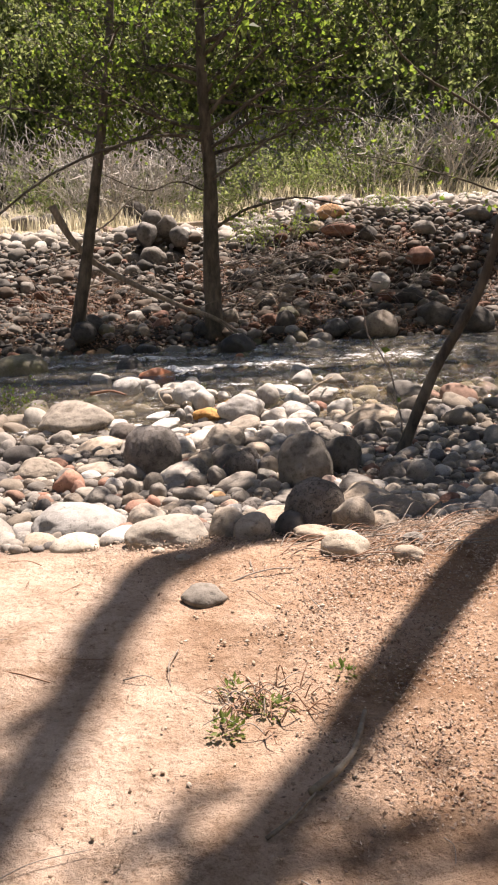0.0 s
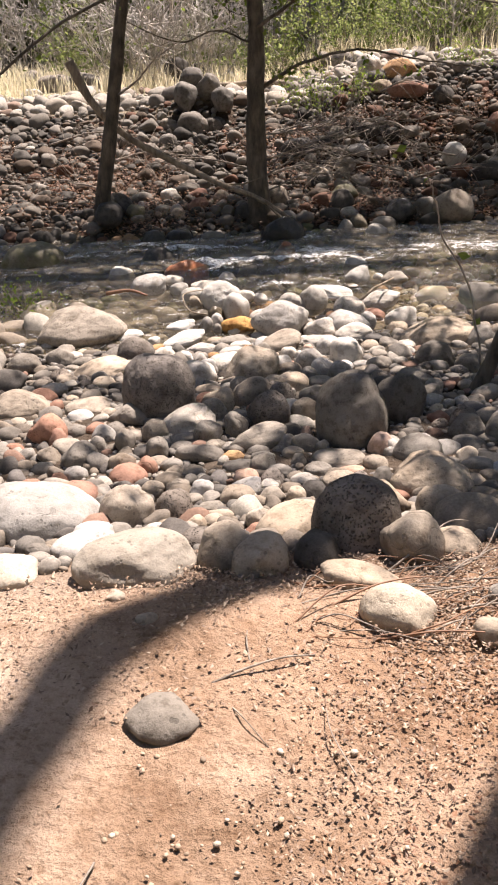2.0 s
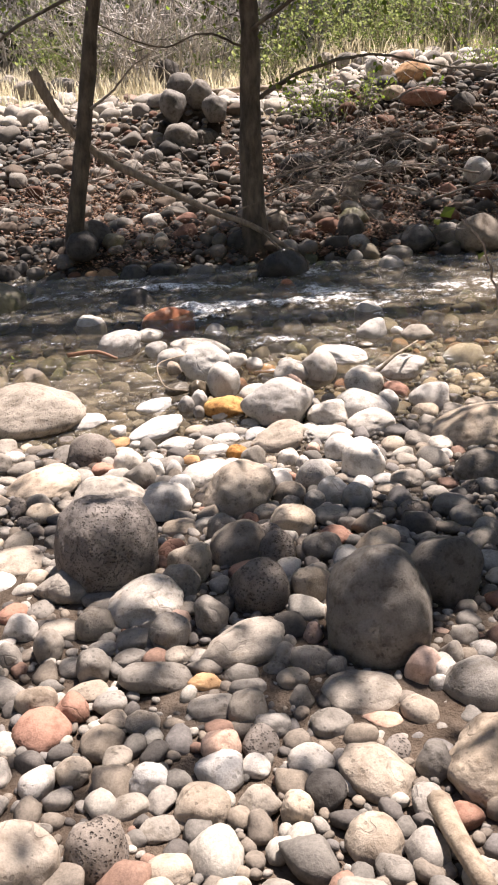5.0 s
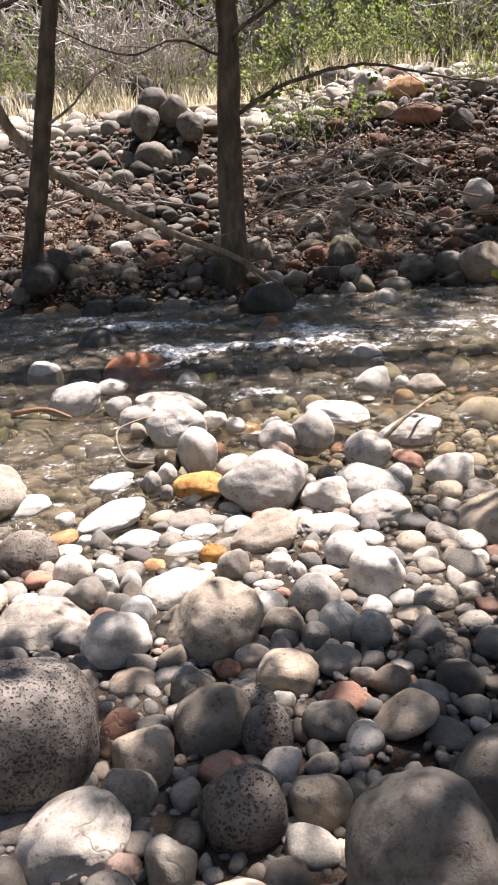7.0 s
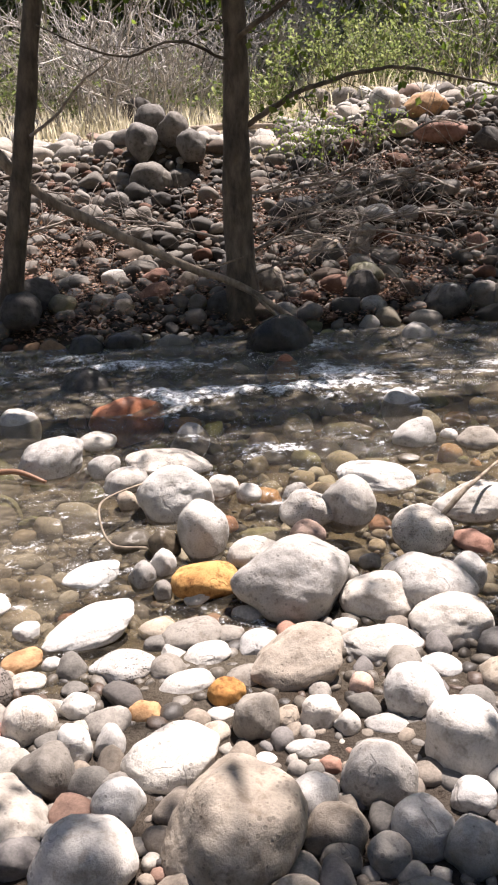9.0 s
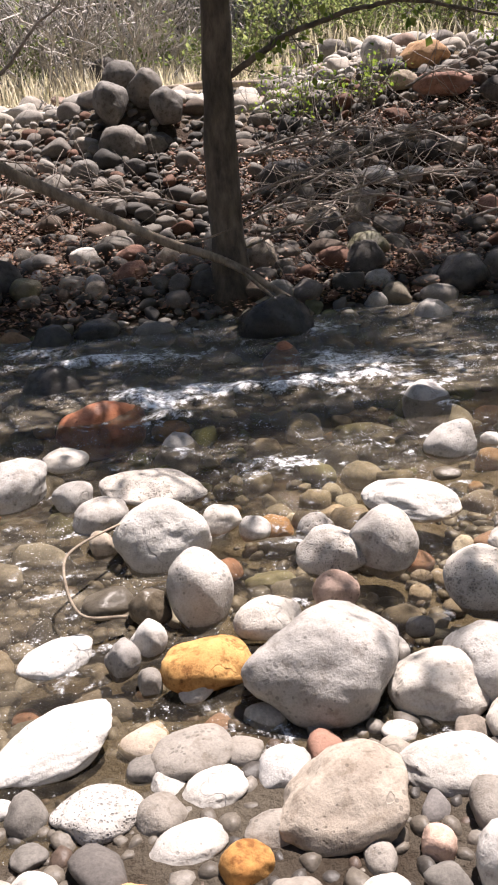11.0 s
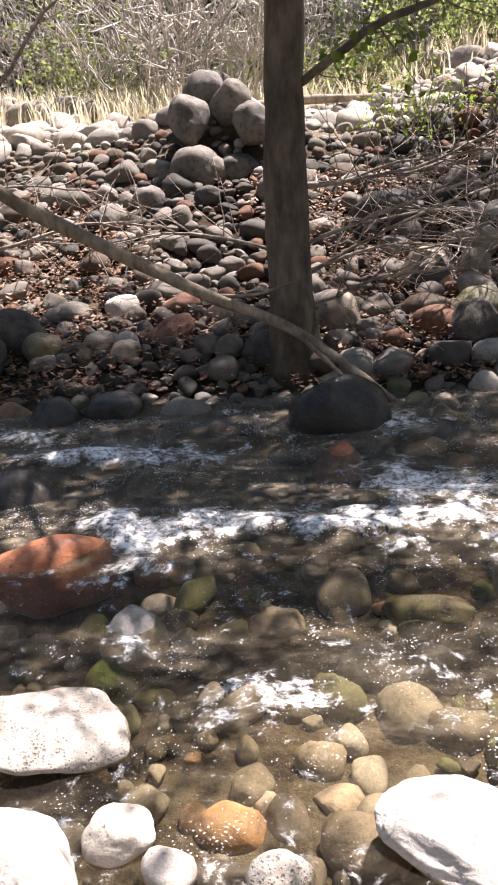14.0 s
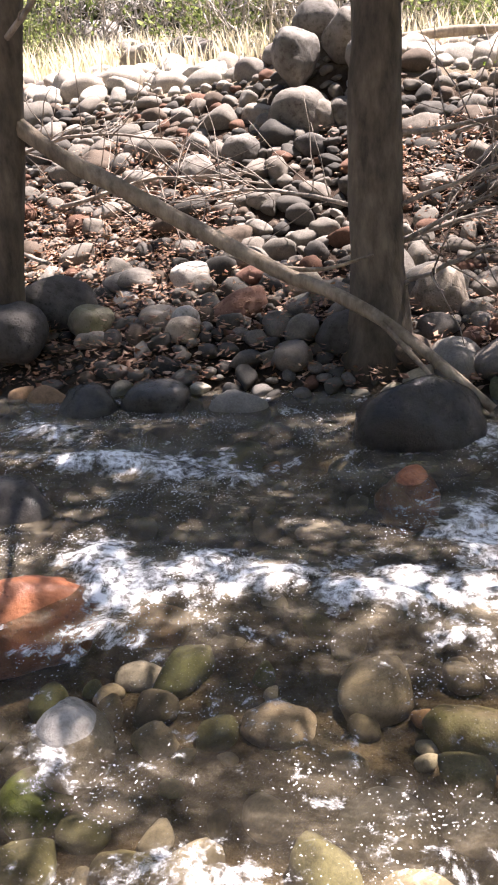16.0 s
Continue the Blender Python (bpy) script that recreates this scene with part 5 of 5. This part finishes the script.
for i, (x, y) in enumerate(spots):
    # The added ring is enlarged to cut more sky light.
    sky_block_scale = 1.5 if y < 18 else 1.0
    tree("woodland_tree", FAR[i % 5], pose(x, y, ground_z(x, y), 0, 0, wr.uniform(0, 360)) @ Matrix.Scale(wr.uniform(0.8, 1.25) * sky_block_scale, 4), "green leafy tree in the woods round the creek", "woodland trees")


# bare brush
def brush_mesh(seed, stems, height):
    rnd = random.Random(seed)
    verts, faces = [], []
    for _ in range(stems):
        p = Vector((rnd.uniform(-0.35, 0.35), rnd.uniform(-0.35, 0.35), -0.05))
        d = Vector((rnd.uniform(-0.6, 0.6), rnd.uniform(-0.6, 0.6), 1)).normalized()
        pts = [p.copy()]
        for i in range(6):
            d = (d + rand_dir(rnd) * 0.3).normalized()
            p = p + d * height / 6 * rnd.uniform(0.7, 1.2)
            pts.append(p.copy())
        tube(pts, taper(7, rnd.uniform(0.011, 0.02), 0.005), 3, verts=verts, faces=faces)
        for k in range(2, 7):
            for _ in range(2):
                q = pts[k]
                e = (d + rand_dir(rnd) * 0.9).normalized()
                q2 = q + e * rnd.uniform(0.15, 0.4)
                q3 = q2 + (e + rand_dir(rnd) * 0.6).normalized() * rnd.uniform(0.1, 0.3)
                tube([q, q2, q3], [0.008, 0.006, 0.003], 3, verts=verts, faces=faces)
    return mesh_from("twigs", verts, faces, PALE_TWIG)


BRUSH = [brush_mesh(60 + i, 13, 1.5) for i in range(3)]
for i in range(46):
    x, y = wr.uniform(-8, 7), wr.uniform(17.4, 22.5)
    if x > 1.5:
        y -= 0.6
    ob = new("bare_shrub", BRUSH[i % 3])
    ob.matrix_world = pose(x, y, ground_z(x, y), 0, 0, wr.uniform(0, 360)) @ Matrix.Scale(wr.uniform(0.7, 1.3), 4)
    tagged(ob, "leafless grey twiggy shrub behind the dry grass", "shrub", "bare shrubs")


# dry grass
def grass(name, seed, count, x0, x1, y0, y1, h0, h1, label, keep=None):
    rnd = random.Random(seed)
    verts, faces = [], []
    for _ in range(count):
        x, y = rnd.uniform(x0, x1), rnd.uniform(y0, y1)
        if keep and rnd.random() > keep(x, y):
            continue
        z = ground_z(x, y) - 0.02
        h, w = rnd.uniform(h0, h1), rnd.uniform(0.006, 0.012)
        a, bend = rnd.uniform(0, 6.28), rnd.uniform(0.1, 0.6)
        sx, sy = math.cos(a) * w, math.sin(a) * w
        dx, dy = -math.sin(a) * bend * h, math.cos(a) * bend * h
        b = len(verts)
        verts += [(x - sx, y - sy, z), (x + sx, y + sy, z), (x + sx * 0.7 + dx * 0.35, y + sy * 0.7 + dy * 0.35, z + h * 0.6), (x - sx * 0.7 + dx * 0.35, y - sy * 0.7 + dy * 0.35, z + h * 0.6), (x + dx, y + dy, z + h)]
        faces += [(b, b + 1, b + 2, b + 3), (b + 3, b + 2, b + 4)]
    return tagged(new(name, mesh_from(name, verts, faces, STRAW, False)), label, "grass", kind="stuff")


grass("dry_grass", 8, 26000, -6, 6.5, 14.9, 19.8, 0.08, 0.42, "pale straw-coloured dry grass on the terrace", lambda x, y: smooth(15.2, 17.4, y + 0.8 * noise.noise(Vector((x * 0.7, y * 0.7, 0)))) * (1 if x < 1.0 else 0.6) * smooth(-0.25, 0.35, noise.noise(Vector((x * 2.3, y * 2.3, 4)))))


# ---- fallen log and driftwood ----
def stick(name, pts, r0, r1, material, label, category="branch", sides=8, seed=0, rough=0.25, extra=()):
    p = curve_points(pts, 6)
    verts, faces = tube(p, taper(len(p), r0, r1), sides, seed, rough)
    for q, a, b in extra:
        q = curve_points(q, 5)
        tube(q, taper(len(q), a, b), 6, seed, rough, verts, faces)
    ob = new(name, mesh_from(name, verts, faces, material))
    return tagged(ob, label, category)


log = [(-1.86, 11.50, 1.86), (-1.67, 11.5, 1.46), (-1.34, 11.5, 1.11), (-0.84, 11.48, 0.82), (-0.32, 11.38, 0.56), (-0.06, 11.29, 0.47), (0.18, 11.2, 0.35), (0.57, 11.02, 0.08)]
stick("fallen_log", log, 0.048, 0.020, DEADWOOD, "bleached bare log leaning from alder down to the water", "log", 10, 3, 0.3,
      [([(0.1, 11.22, 0.40), (0.3, 11.1, 0.22), (0.42, 11.0, 0.1)], 0.014, 0.007), ([(-0.3, 11.38, 0.56), (-0.1, 11.35, 0.56), (0.1, 11.3, 0.62)], 0.012, 0.005)])


def bough(name, pts, r0, r1, seed, parent=None, leaves=0, twigs=8, material=None, twig_len=0.5, leaf_size=0.06):
    """A limb with side twigs, hung on its tree."""
    rnd = random.Random(seed)
    back = parent.matrix_world.inverted() if parent else Matrix()
    p = curve_points(pts, 6, 0.006, rnd)
    me = mesh_from(name, *tube(p, taper(len(p), r0, r1), 7, seed, 0.2), material or BARK)
    me.transform(back)
    ob = part(name, me, parent) if parent else new(name, me)
    lv = ([], [])
    for _ in range(twigs):
        i = rnd.randrange(2, len(p) - 1)
        d = (p[i + 1] - p[i - 1]).normalized()
        e = (d * 0.8 + rand_dir(rnd) * 0.9).normalized()
        q = [p[i]]
        for k in range(4):
            e = (e + rand_dir(rnd) * 0.25).normalized()
            q.append(q[-1] + e * twig_len * rnd.uniform(0.5, 1.0) / 4)
        mt = mesh_from("twig", *tube(q, taper(5, r1 * 0.7, r1 * 0.25), 4), material or BARK)
        mt.transform(back)
        part("twig", mt, ob)
        for _ in range(leaves):
            at = q[rnd.randrange(1, 5)] + rand_dir(rnd) * 0.06
            al = (rand_dir(rnd) + Vector((0, 0, -0.4))).normalized()
            sd = al.cross(rand_dir(rnd)).normalized()
            sz = leaf_size * rnd.uniform(0.6, 1.3)
            add_leaf(lv[0], lv[1], at, al, sd, sz, sz * 0.75)
    if lv[0]:
        ml = mesh_from("foliage", lv[0], lv[1], LEAF, False)
        ml.transform(back)
        part("foliage", ml, ob)
    return ob


bpy.context.view_layer.update()
bough("limb", [(0.16, 11.6, 1.52), (0.43, 11.4, 1.69), (0.64, 11.2, 1.78), (0.94, 11.1, 1.85), (1.22, 11.0, 1.86), (1.85, 11.0, 1.74), (2.4, 11.0, 1.66)], 0.022, 0.006, 31, alder, 6, 16)
bough("limb", [(0.10, 11.6, 2.08), (0.27, 11.4, 2.2), (0.49, 11.2, 2.34), (0.9, 11.0, 2.62), (1.5, 10.8, 2.95)], 0.022, 0.007, 32, alder, 6, 14)
bough("limb", [(0.04, 11.6, 2.58), (-0.38, 11.3, 2.64), (-1.06, 10.9, 2.5), (-1.77, 10.6, 2.2), (-2.34, 10.3, 1.79), (-2.9, 10.1, 1.3)], 0.022, 0.010, 33, alder, 1, 12)
bough("limb", [(0.15, 11.55, 2.5), (0.8, 11.4, 2.85), (1.6, 11.2, 2.9), (2.4, 11.1, 2.75)], 0.024, 0.007, 34, alder, 9, 16)
bough("limb", [(0.15, 11.55, 2.9), (0.7, 11.4, 3.5), (1.3, 11.2, 3.9)], 0.026, 0.008, 35, alder, 8, 14)
bough("limb", [(0.12, 11.6, 1.95), (-0.3, 11.4, 2.1), (-0.7, 11.2, 2.0), (-1.2, 11.1, 2.2)], 0.012, 0.005, 36, alder, 0, 8)
bough("limb", [(3.15, 8.52, 1.9), (2.66, 9.0, 2.6), (1.9, 9.1, 3.1), (1.35, 9.0, 3.7)], 0.022, 0.006, 37, broad, 8, 16, None, 0.6)
bough("limb", [(2.75, 8.15, 5.0), (2.0, 8.0, 5.7), (1.2, 7.7, 6.1), (0.3, 7.4, 6.3)], 0.035, 0.010, 55, broad, 16, 20, None, 1.1, 0.10)
bough("limb", [(2.7, 8.15, 5.2), (1.8, 8.5, 6.0), (0.8, 8.8, 6.4), (-0.2, 8.9, 6.6)], 0.035, 0.010, 56, broad, 14, 18, None, 1.0, 0.10)
bough("limb", [(2.75, 8.1, 4.8), (2.0, 7.5, 5.6), (1.3, 7.1, 6.0), (0.6, 6.9, 6.2)], 0.032, 0.010, 57, broad, 8, 14, None, 0.9, 0.10)
bough("limb", [(3.15, 8.5, 1.6), (2.85, 8.8, 1.83), (2.1, 9.0, 2.1), (1.23, 9.0, 2.3)], 0.016, 0.005, 38, broad, 5, 12)
bough("twig", [(0.81, 5.90, 0.19), (0.80, 5.90, 0.40), (0.70, 5.90, 0.77), (0.56, 5.90, 1.00), (0.52, 5.90, 1.14), (0.46, 5.90, 1.32), (0.38, 5.90, 1.41)], 0.007, 0.003, 39, sapling, 1, 5, TWIG, 0.18)
for k, (q0, q1, q2) in enumerate((((0.2, 11.55, 0.62), (0.72, 11.6, 0.86), (1.45, 12.0, 1.02)), ((0.2, 11.52, 0.78), (0.8, 11.5, 0.98), (1.7, 11.9, 1.2)), ((0.2, 11.5, 0.45), (0.6, 11.35, 0.62), (1.2, 11.5, 0.6)), ((0.2, 11.55, 1.05), (0.75, 11.7, 1.1), (1.4, 12.2, 1.28)))):
    bough("dead_twig", [q0, q1, q2], 0.011, 0.0055, 41 + k, alder, 0, 20, TWIG, 0.7)
tagged(bough("dead_branch", [(-1.36, 11.4, 1.53), (-1.16, 11.3, 1.65), (-0.97, 11.2, 1.84), (-0.8, 11.1, 1.95)], 0.013, 0.005, 51, None, 0, 6, TWIG, 0.4), "dead grey branch caught against the leaning log", "branch")
for k, (bx, by, bt) in enumerate(((2.6, 12.1, 0.2), (3.2, 12.4, 1.1), (1.9, 12.9, 2.0), (0.9, 13.0, 0.6), (-2.2, 12.2, 2.6), (1.3, 12.2, 3.0), (-1.2, 12.6, 0.3), (2.2, 13.4, 0.9), (0.7, 12.3, 0.4), (1.1, 12.6, 2.7), (1.6, 12.4, 0.1), (2.0, 12.3, 2.9), (1.4, 13.2, 0.5), (2.7, 13.0, 2.8), (-0.6, 12.4, 2.9), (-1.8, 13.0, 0.2))):
    gz = ground_z(bx, by) + 0.12 + 0.05 * (k % 4)
    dx, dy = math.cos(bt) * 0.6, math.sin(bt) * 0.3
    tagged(bough("dead_branch", [(bx - dx, by - dy, gz), (bx, by, gz + 0.12), (bx + dx, by + dy, gz + 0.05)], 0.013, 0.006, 61 + k, None, 0, 22, TWIG, 0.7), "dry twiggy dead branch lying on the far bank", "branch", "dead branches on the far bank")

# driftwood and sticks
stick("stick", [(-0.71, 1.97, 0.645), (-0.63, 2.02, 0.66), (-0.57, 2.1, 0.655), (-0.51, 2.23, 0.66)], 0.010, 0.006, DEADWOOD, "pale crooked stick lying on the sandy bank", "stick")
stick("stick", [(-0.83, 1.85, 0.645), (-0.77, 1.88, 0.66), (-0.70, 1.96, 0.65)], 0.005, 0.003, DEADWOOD, "pale short stick lying on the sandy bank", "stick")
stick("stick", [(-0.74, 3.12, 0.62), (-0.67, 3.14, 0.635), (-0.58, 3.17, 0.635), (-0.5, 3.19, 0.62)], 0.0035, 0.002, TWIG, "thin grey twig lying on the sandy bank", "stick")
stick("driftwood", [(-0.06, 4.43, 0.38), (-0.06, 4.30, 0.42), (-0.04, 4.15, 0.44)], 0.028, 0.020, DEADWOOD, "short thick piece of bleached driftwood between boulders", "driftwood")
stick("driftwood", [(0.50, 7.80, 0.13), (0.64, 7.91, 0.20), (0.69, 7.94, 0.22), (0.85, 8.09, 0.24)], 0.014, 0.006, DEADWOOD, "bleached bent driftwood on stones at the water", "driftwood")
stick("stick", [(-0.62, 7.84, 0.10), (-0.75, 7.82, 0.14), (-0.80, 7.98, 0.2), (-0.76, 8.1, 0.21), (-0.58, 8.33, 0.17)], 0.006, 0.004, DEADWOOD, "thin bent twig arching over the water's edge", "stick")
stick("driftwood", [(-1.45, 8.75, 0.07), (-1.25, 8.7, 0.10), (-1.1, 8.62, 0.07)], 0.016, 0.009, LITTER, "reddish broken driftwood at the water's edge", "driftwood")
stick("driftwood", [(-0.35, 15.5, 1.42), (0.3, 15.5, 1.46), (0.95, 15.55, 1.44)], 0.05, 0.035, DEADWOOD, "pale long driftwood log on the grass terrace", "log")
for k in range(64):
    rr = random.Random(200 + k)
    x0, y0, a = rr.uniform(-0.55, 0.25), rr.uniform(3.2, 3.58), rr.uniform(-0.5, 0.9)
    ln = rr.uniform(0.12, 0.5)
    g0 = ground_z(x0, y0)
    stick("root", [(x0, y0, g0 + 0.005), (x0 + math.cos(a) * ln * 0.35, y0 + math.sin(a) * ln * 0.3 + rr.uniform(-0.03, 0.03), g0 + rr.uniform(0.015, 0.05)), (x0 + math.cos(a) * ln * 0.7, y0 + math.sin(a) * ln * 0.6 + rr.uniform(-0.03, 0.03), g0 + rr.uniform(0.01, 0.045)), (x0 + math.cos(a) * ln, y0 + math.sin(a) * ln * 0.8, g0 + 0.01)], rr.uniform(0.0015, 0.004), 0.001, LITTER if k % 3 == 0 else TWIG, "dry brown root lying over bank stones", "root", 5, k)["group"] = "roots over the bank"
rr = random.Random(91)
for k in range(40):
    x, y, a = rr.uniform(-2.0, 0.9), rr.uniform(1.2, 3.6), rr.uniform(0, 6.28)
    ln = rr.uniform(0.05, 0.2)
    z = ground_z(x, y) + 0.008
    stick("twig", [(x, y, z), (x + math.cos(a) * ln * 0.5 + rr.uniform(-0.02, 0.02), y + math.sin(a) * ln * 0.5, z + rr.uniform(0.002, 0.02)), (x + math.cos(a) * ln, y + math.sin(a) * ln, z)], rr.uniform(0.0012, 0.0026), 0.001, TWIG if k % 2 else LITTER, "thin dry twig lying on the sandy bank", "twig", 4, k)["group"] = "twigs on the sandy bank"


# ---- litter, sprouts and crumbs ----
def leaf_litter(name, seed, count, x0, x1, y0, y1, size, label, material, keep=None, lift=0.012):
    rnd = random.Random(seed)
    verts, faces = [], []
    for _ in range(count):
        x, y = rnd.uniform(x0, x1), rnd.uniform(y0, y1)
        if keep and rnd.random() > keep(x, y):
            continue
        al = Vector((rnd.uniform(-1, 1), rnd.uniform(-1, 1), rnd.uniform(-0.25, 0.35))).normalized()
        sd = al.cross(Vector((rnd.uniform(-0.4, 0.4), rnd.uniform(-0.4, 0.4), 1))).normalized()
        sz = size * rnd.uniform(0.4, 1.3)
        add_leaf(verts, faces, Vector((x, y, ground_z(x, y) + rnd.uniform(0.0, lift))), al, sd, sz, sz * rnd.uniform(0.2, 0.7))
    return tagged(new(name, mesh_from(name, verts, faces, material, False)), label, "leaf litter", kind="stuff")


leaf_litter("bank_leaf_litter", 70, 60000, -4, 5, 11.25, 13.6, 0.04, "reddish brown dead leaves between far bank stones", LITTER, lambda x, y: smooth(-0.3, 0.3, noise.noise(Vector((x, y, 9))) + 0.05), 0.09)
leaf_litter("sand_leaf_litter", 71, 110000, -2.6, 1.6, 0.6, 3.9, 0.012, "small dry leaf crumbs scattered over the sand", CHAFF, lambda x, y: 0.05 + 0.95 * smooth(-0.1, 0.4, noise.noise(Vector((x * 1.7, y * 1.7, 2))) + 0.5 * x + 0.42))
leaf_litter("sand_brown_litter", 72, 26000, -2.4, 1.4, 0.8, 3.75, 0.014, "brown dead leaf scraps strewn over the sand", LITTER, lambda x, y: smooth(0.0, 0.45, noise.noise(Vector((x * 2.1, y * 2.1, 6))) + 0.45 * x + 0.32))
leaf_litter("bank_edge_litter", 73, 15000, -1.3, 0.4, 3.0, 3.68, 0.014, "dry brown chaff and needles along the bank stones", CHAFF, lambda x, y: 0.25 + 0.75 * smooth(-0.2, 0.3, noise.noise(Vector((x * 3, y * 3, 3))) + 0.4 * x + 0.2), 0.03)
crumbs = scatter(28, 9000, -2.4, 1.5, 0.6, 3.75, 0.002, 0.009, 0.5, 3.5, lambda x, y: 0.2 + 0.8 * smooth(-0.2, 0.4, noise.noise(Vector((x * 2, y * 2, 7))) + 0.2 * x + 0.15))
stones_in_mass("sand_pebbles", "small pale pebbles and clods on the sand", mixed_stones("sand_clods", [(0.0, (0.40, 0.31, 0.23)), (0.4, (0.33, 0.25, 0.18)), (0.7, (0.48, 0.41, 0.33)), (0.93, (0.26, 0.20, 0.15))]), crumbs, [stone_points(ball(1)[0], 800 + i, facets=5) for i in range(6)], ball(1)[1], 12)


def sprout(name, x, y, seed, count, size, label, material, category="plant", height=0.05):
    rnd = random.Random(seed)
    verts, faces = [], []
    for _ in range(count):
        a, r = rnd.uniform(0, 6.28), rnd.uniform(0, 1) ** 0.7
        px, py = x + math.cos(a) * r * size, y + math.sin(a) * r * size
        al = Vector((math.cos(a), math.sin(a), rnd.uniform(0.1, 1.2))).normalized()
        sd = al.cross(Vector((0, 0, 1)) + rand_dir(rnd) * 0.3).normalized()
        ln = rnd.uniform(0.012, 0.03)
        add_leaf(verts, faces, Vector((px, py, ground_z(px, py) + rnd.uniform(0, height) * (1 - r))), al, sd, ln, ln * 0.5)
    return tagged(new(name, mesh_from(name, verts, faces, material, False)), label, category, kind="stuff")


for k, (wx, wy, count, size) in enumerate(((-0.87, 2.25, 50, 0.045), (-0.74, 2.33, 44, 0.055), (-0.82, 2.43, 26, 0.04), (-0.51, 2.46, 26, 0.03))):
    sprout("green_weed", wx, wy, 1 + k, count, size, "low green weed growing in the sand", LEAF)["group"] = "weeds in the sand"
for k in range(60):
    rr = random.Random(400 + k)
    a, r = rr.uniform(0, 6.28), rr.uniform(0.02, 0.13)
    x0, y0, ln = -0.77 + math.cos(a) * r * 1.25, 2.34 + math.sin(a) * r, rr.uniform(0.04, 0.10)
    z0, b = ground_z(x0, y0), rr.uniform(0, 6.28)
    stick("dry_stem", [(x0, y0, z0 + 0.004), (x0 + math.cos(b) * ln * 0.5, y0 + math.sin(b) * ln * 0.5, z0 + rr.uniform(0.015, 0.05)), (x0 + math.cos(b) * ln, y0 + math.sin(b) * ln, z0 + rr.uniform(0.005, 0.03))], 0.0022, 0.001, LITTER if k % 3 else TWIG, "dry brown weed stem lying on the sand", "stem", 4, k)["group"] = "dry stems in the sand"


def bush(name, x, y, seed, size, stems, leaves, label, material=None):
    rnd = random.Random(seed)
    base = Vector((x, y, ground_z(x, y)))
    ob = new(name)
    ob.location = base
    verts, faces, lv = [], [], ([], [])
    for _ in range(stems):
        d = Vector((rnd.uniform(-1, 1), rnd.uniform(-1, 1), rnd.uniform(0.4, 1.3))).normalized()
        q = [Vector((rnd.uniform(-0.1, 0.1), rnd.uniform(-0.1, 0.1), -0.03))]
        for k in range(5):
            d = (d + rand_dir(rnd) * 0.3).normalized()
            q.append(q[-1] + d * size * rnd.uniform(0.6, 1.0) / 5)
        tube(q, taper(6, 0.006, 0.002), 4, verts=verts, faces=faces)
        for _ in range(leaves):
            at = q[rnd.randrange(2, 6)] + rand_dir(rnd) * 0.06
            al = rand_dir(rnd)
            sd = al.cross(rand_dir(rnd)).normalized()
            sz = rnd.uniform(0.02, 0.05) * max(1.0, size / 0.9)
            add_leaf(lv[0], lv[1], at, al, sd, sz, sz * 0.6)
    part("wood", mesh_from("wood", verts, faces, TWIG), ob)
    part("foliage", mesh_from("foliage", lv[0], lv[1], material or LEAF, False), ob)
    return tagged(ob, label, "bush")


bush("green_bush", 1.08, 14.1, 5, 0.7, 26, 20, "sparse fresh green bush among bank stones")
bush("green_bush", 1.65, 13.9, 6, 0.6, 20, 16, "sparse fresh green bush among bank stones")
bush("green_bush", 3.3, 14.6, 7, 0.6, 20, 18, "sparse fresh green bush among terrace boulders")
bush("green_bush", -2.1, 8.6, 8, 0.45, 24, 16, "low green bush at the gravel bar's edge")
for k in range(28):
    x, y = (wr.uniform(-5, 6), wr.uniform(17.5, 20.5)) if k < 12 else (wr.uniform(0.4, 6), wr.uniform(17.0, 20.5)) if k < 24 else (wr.uniform(1.5, 6), wr.uniform(16.4, 18.5))
    bush("green_bush", x, y, 20 + k, wr.uniform(0.9, 1.8), 30, 34, "leafy green bush at the edge of the woods", LEAF_FAR)["group"] = "bushes at the woods"
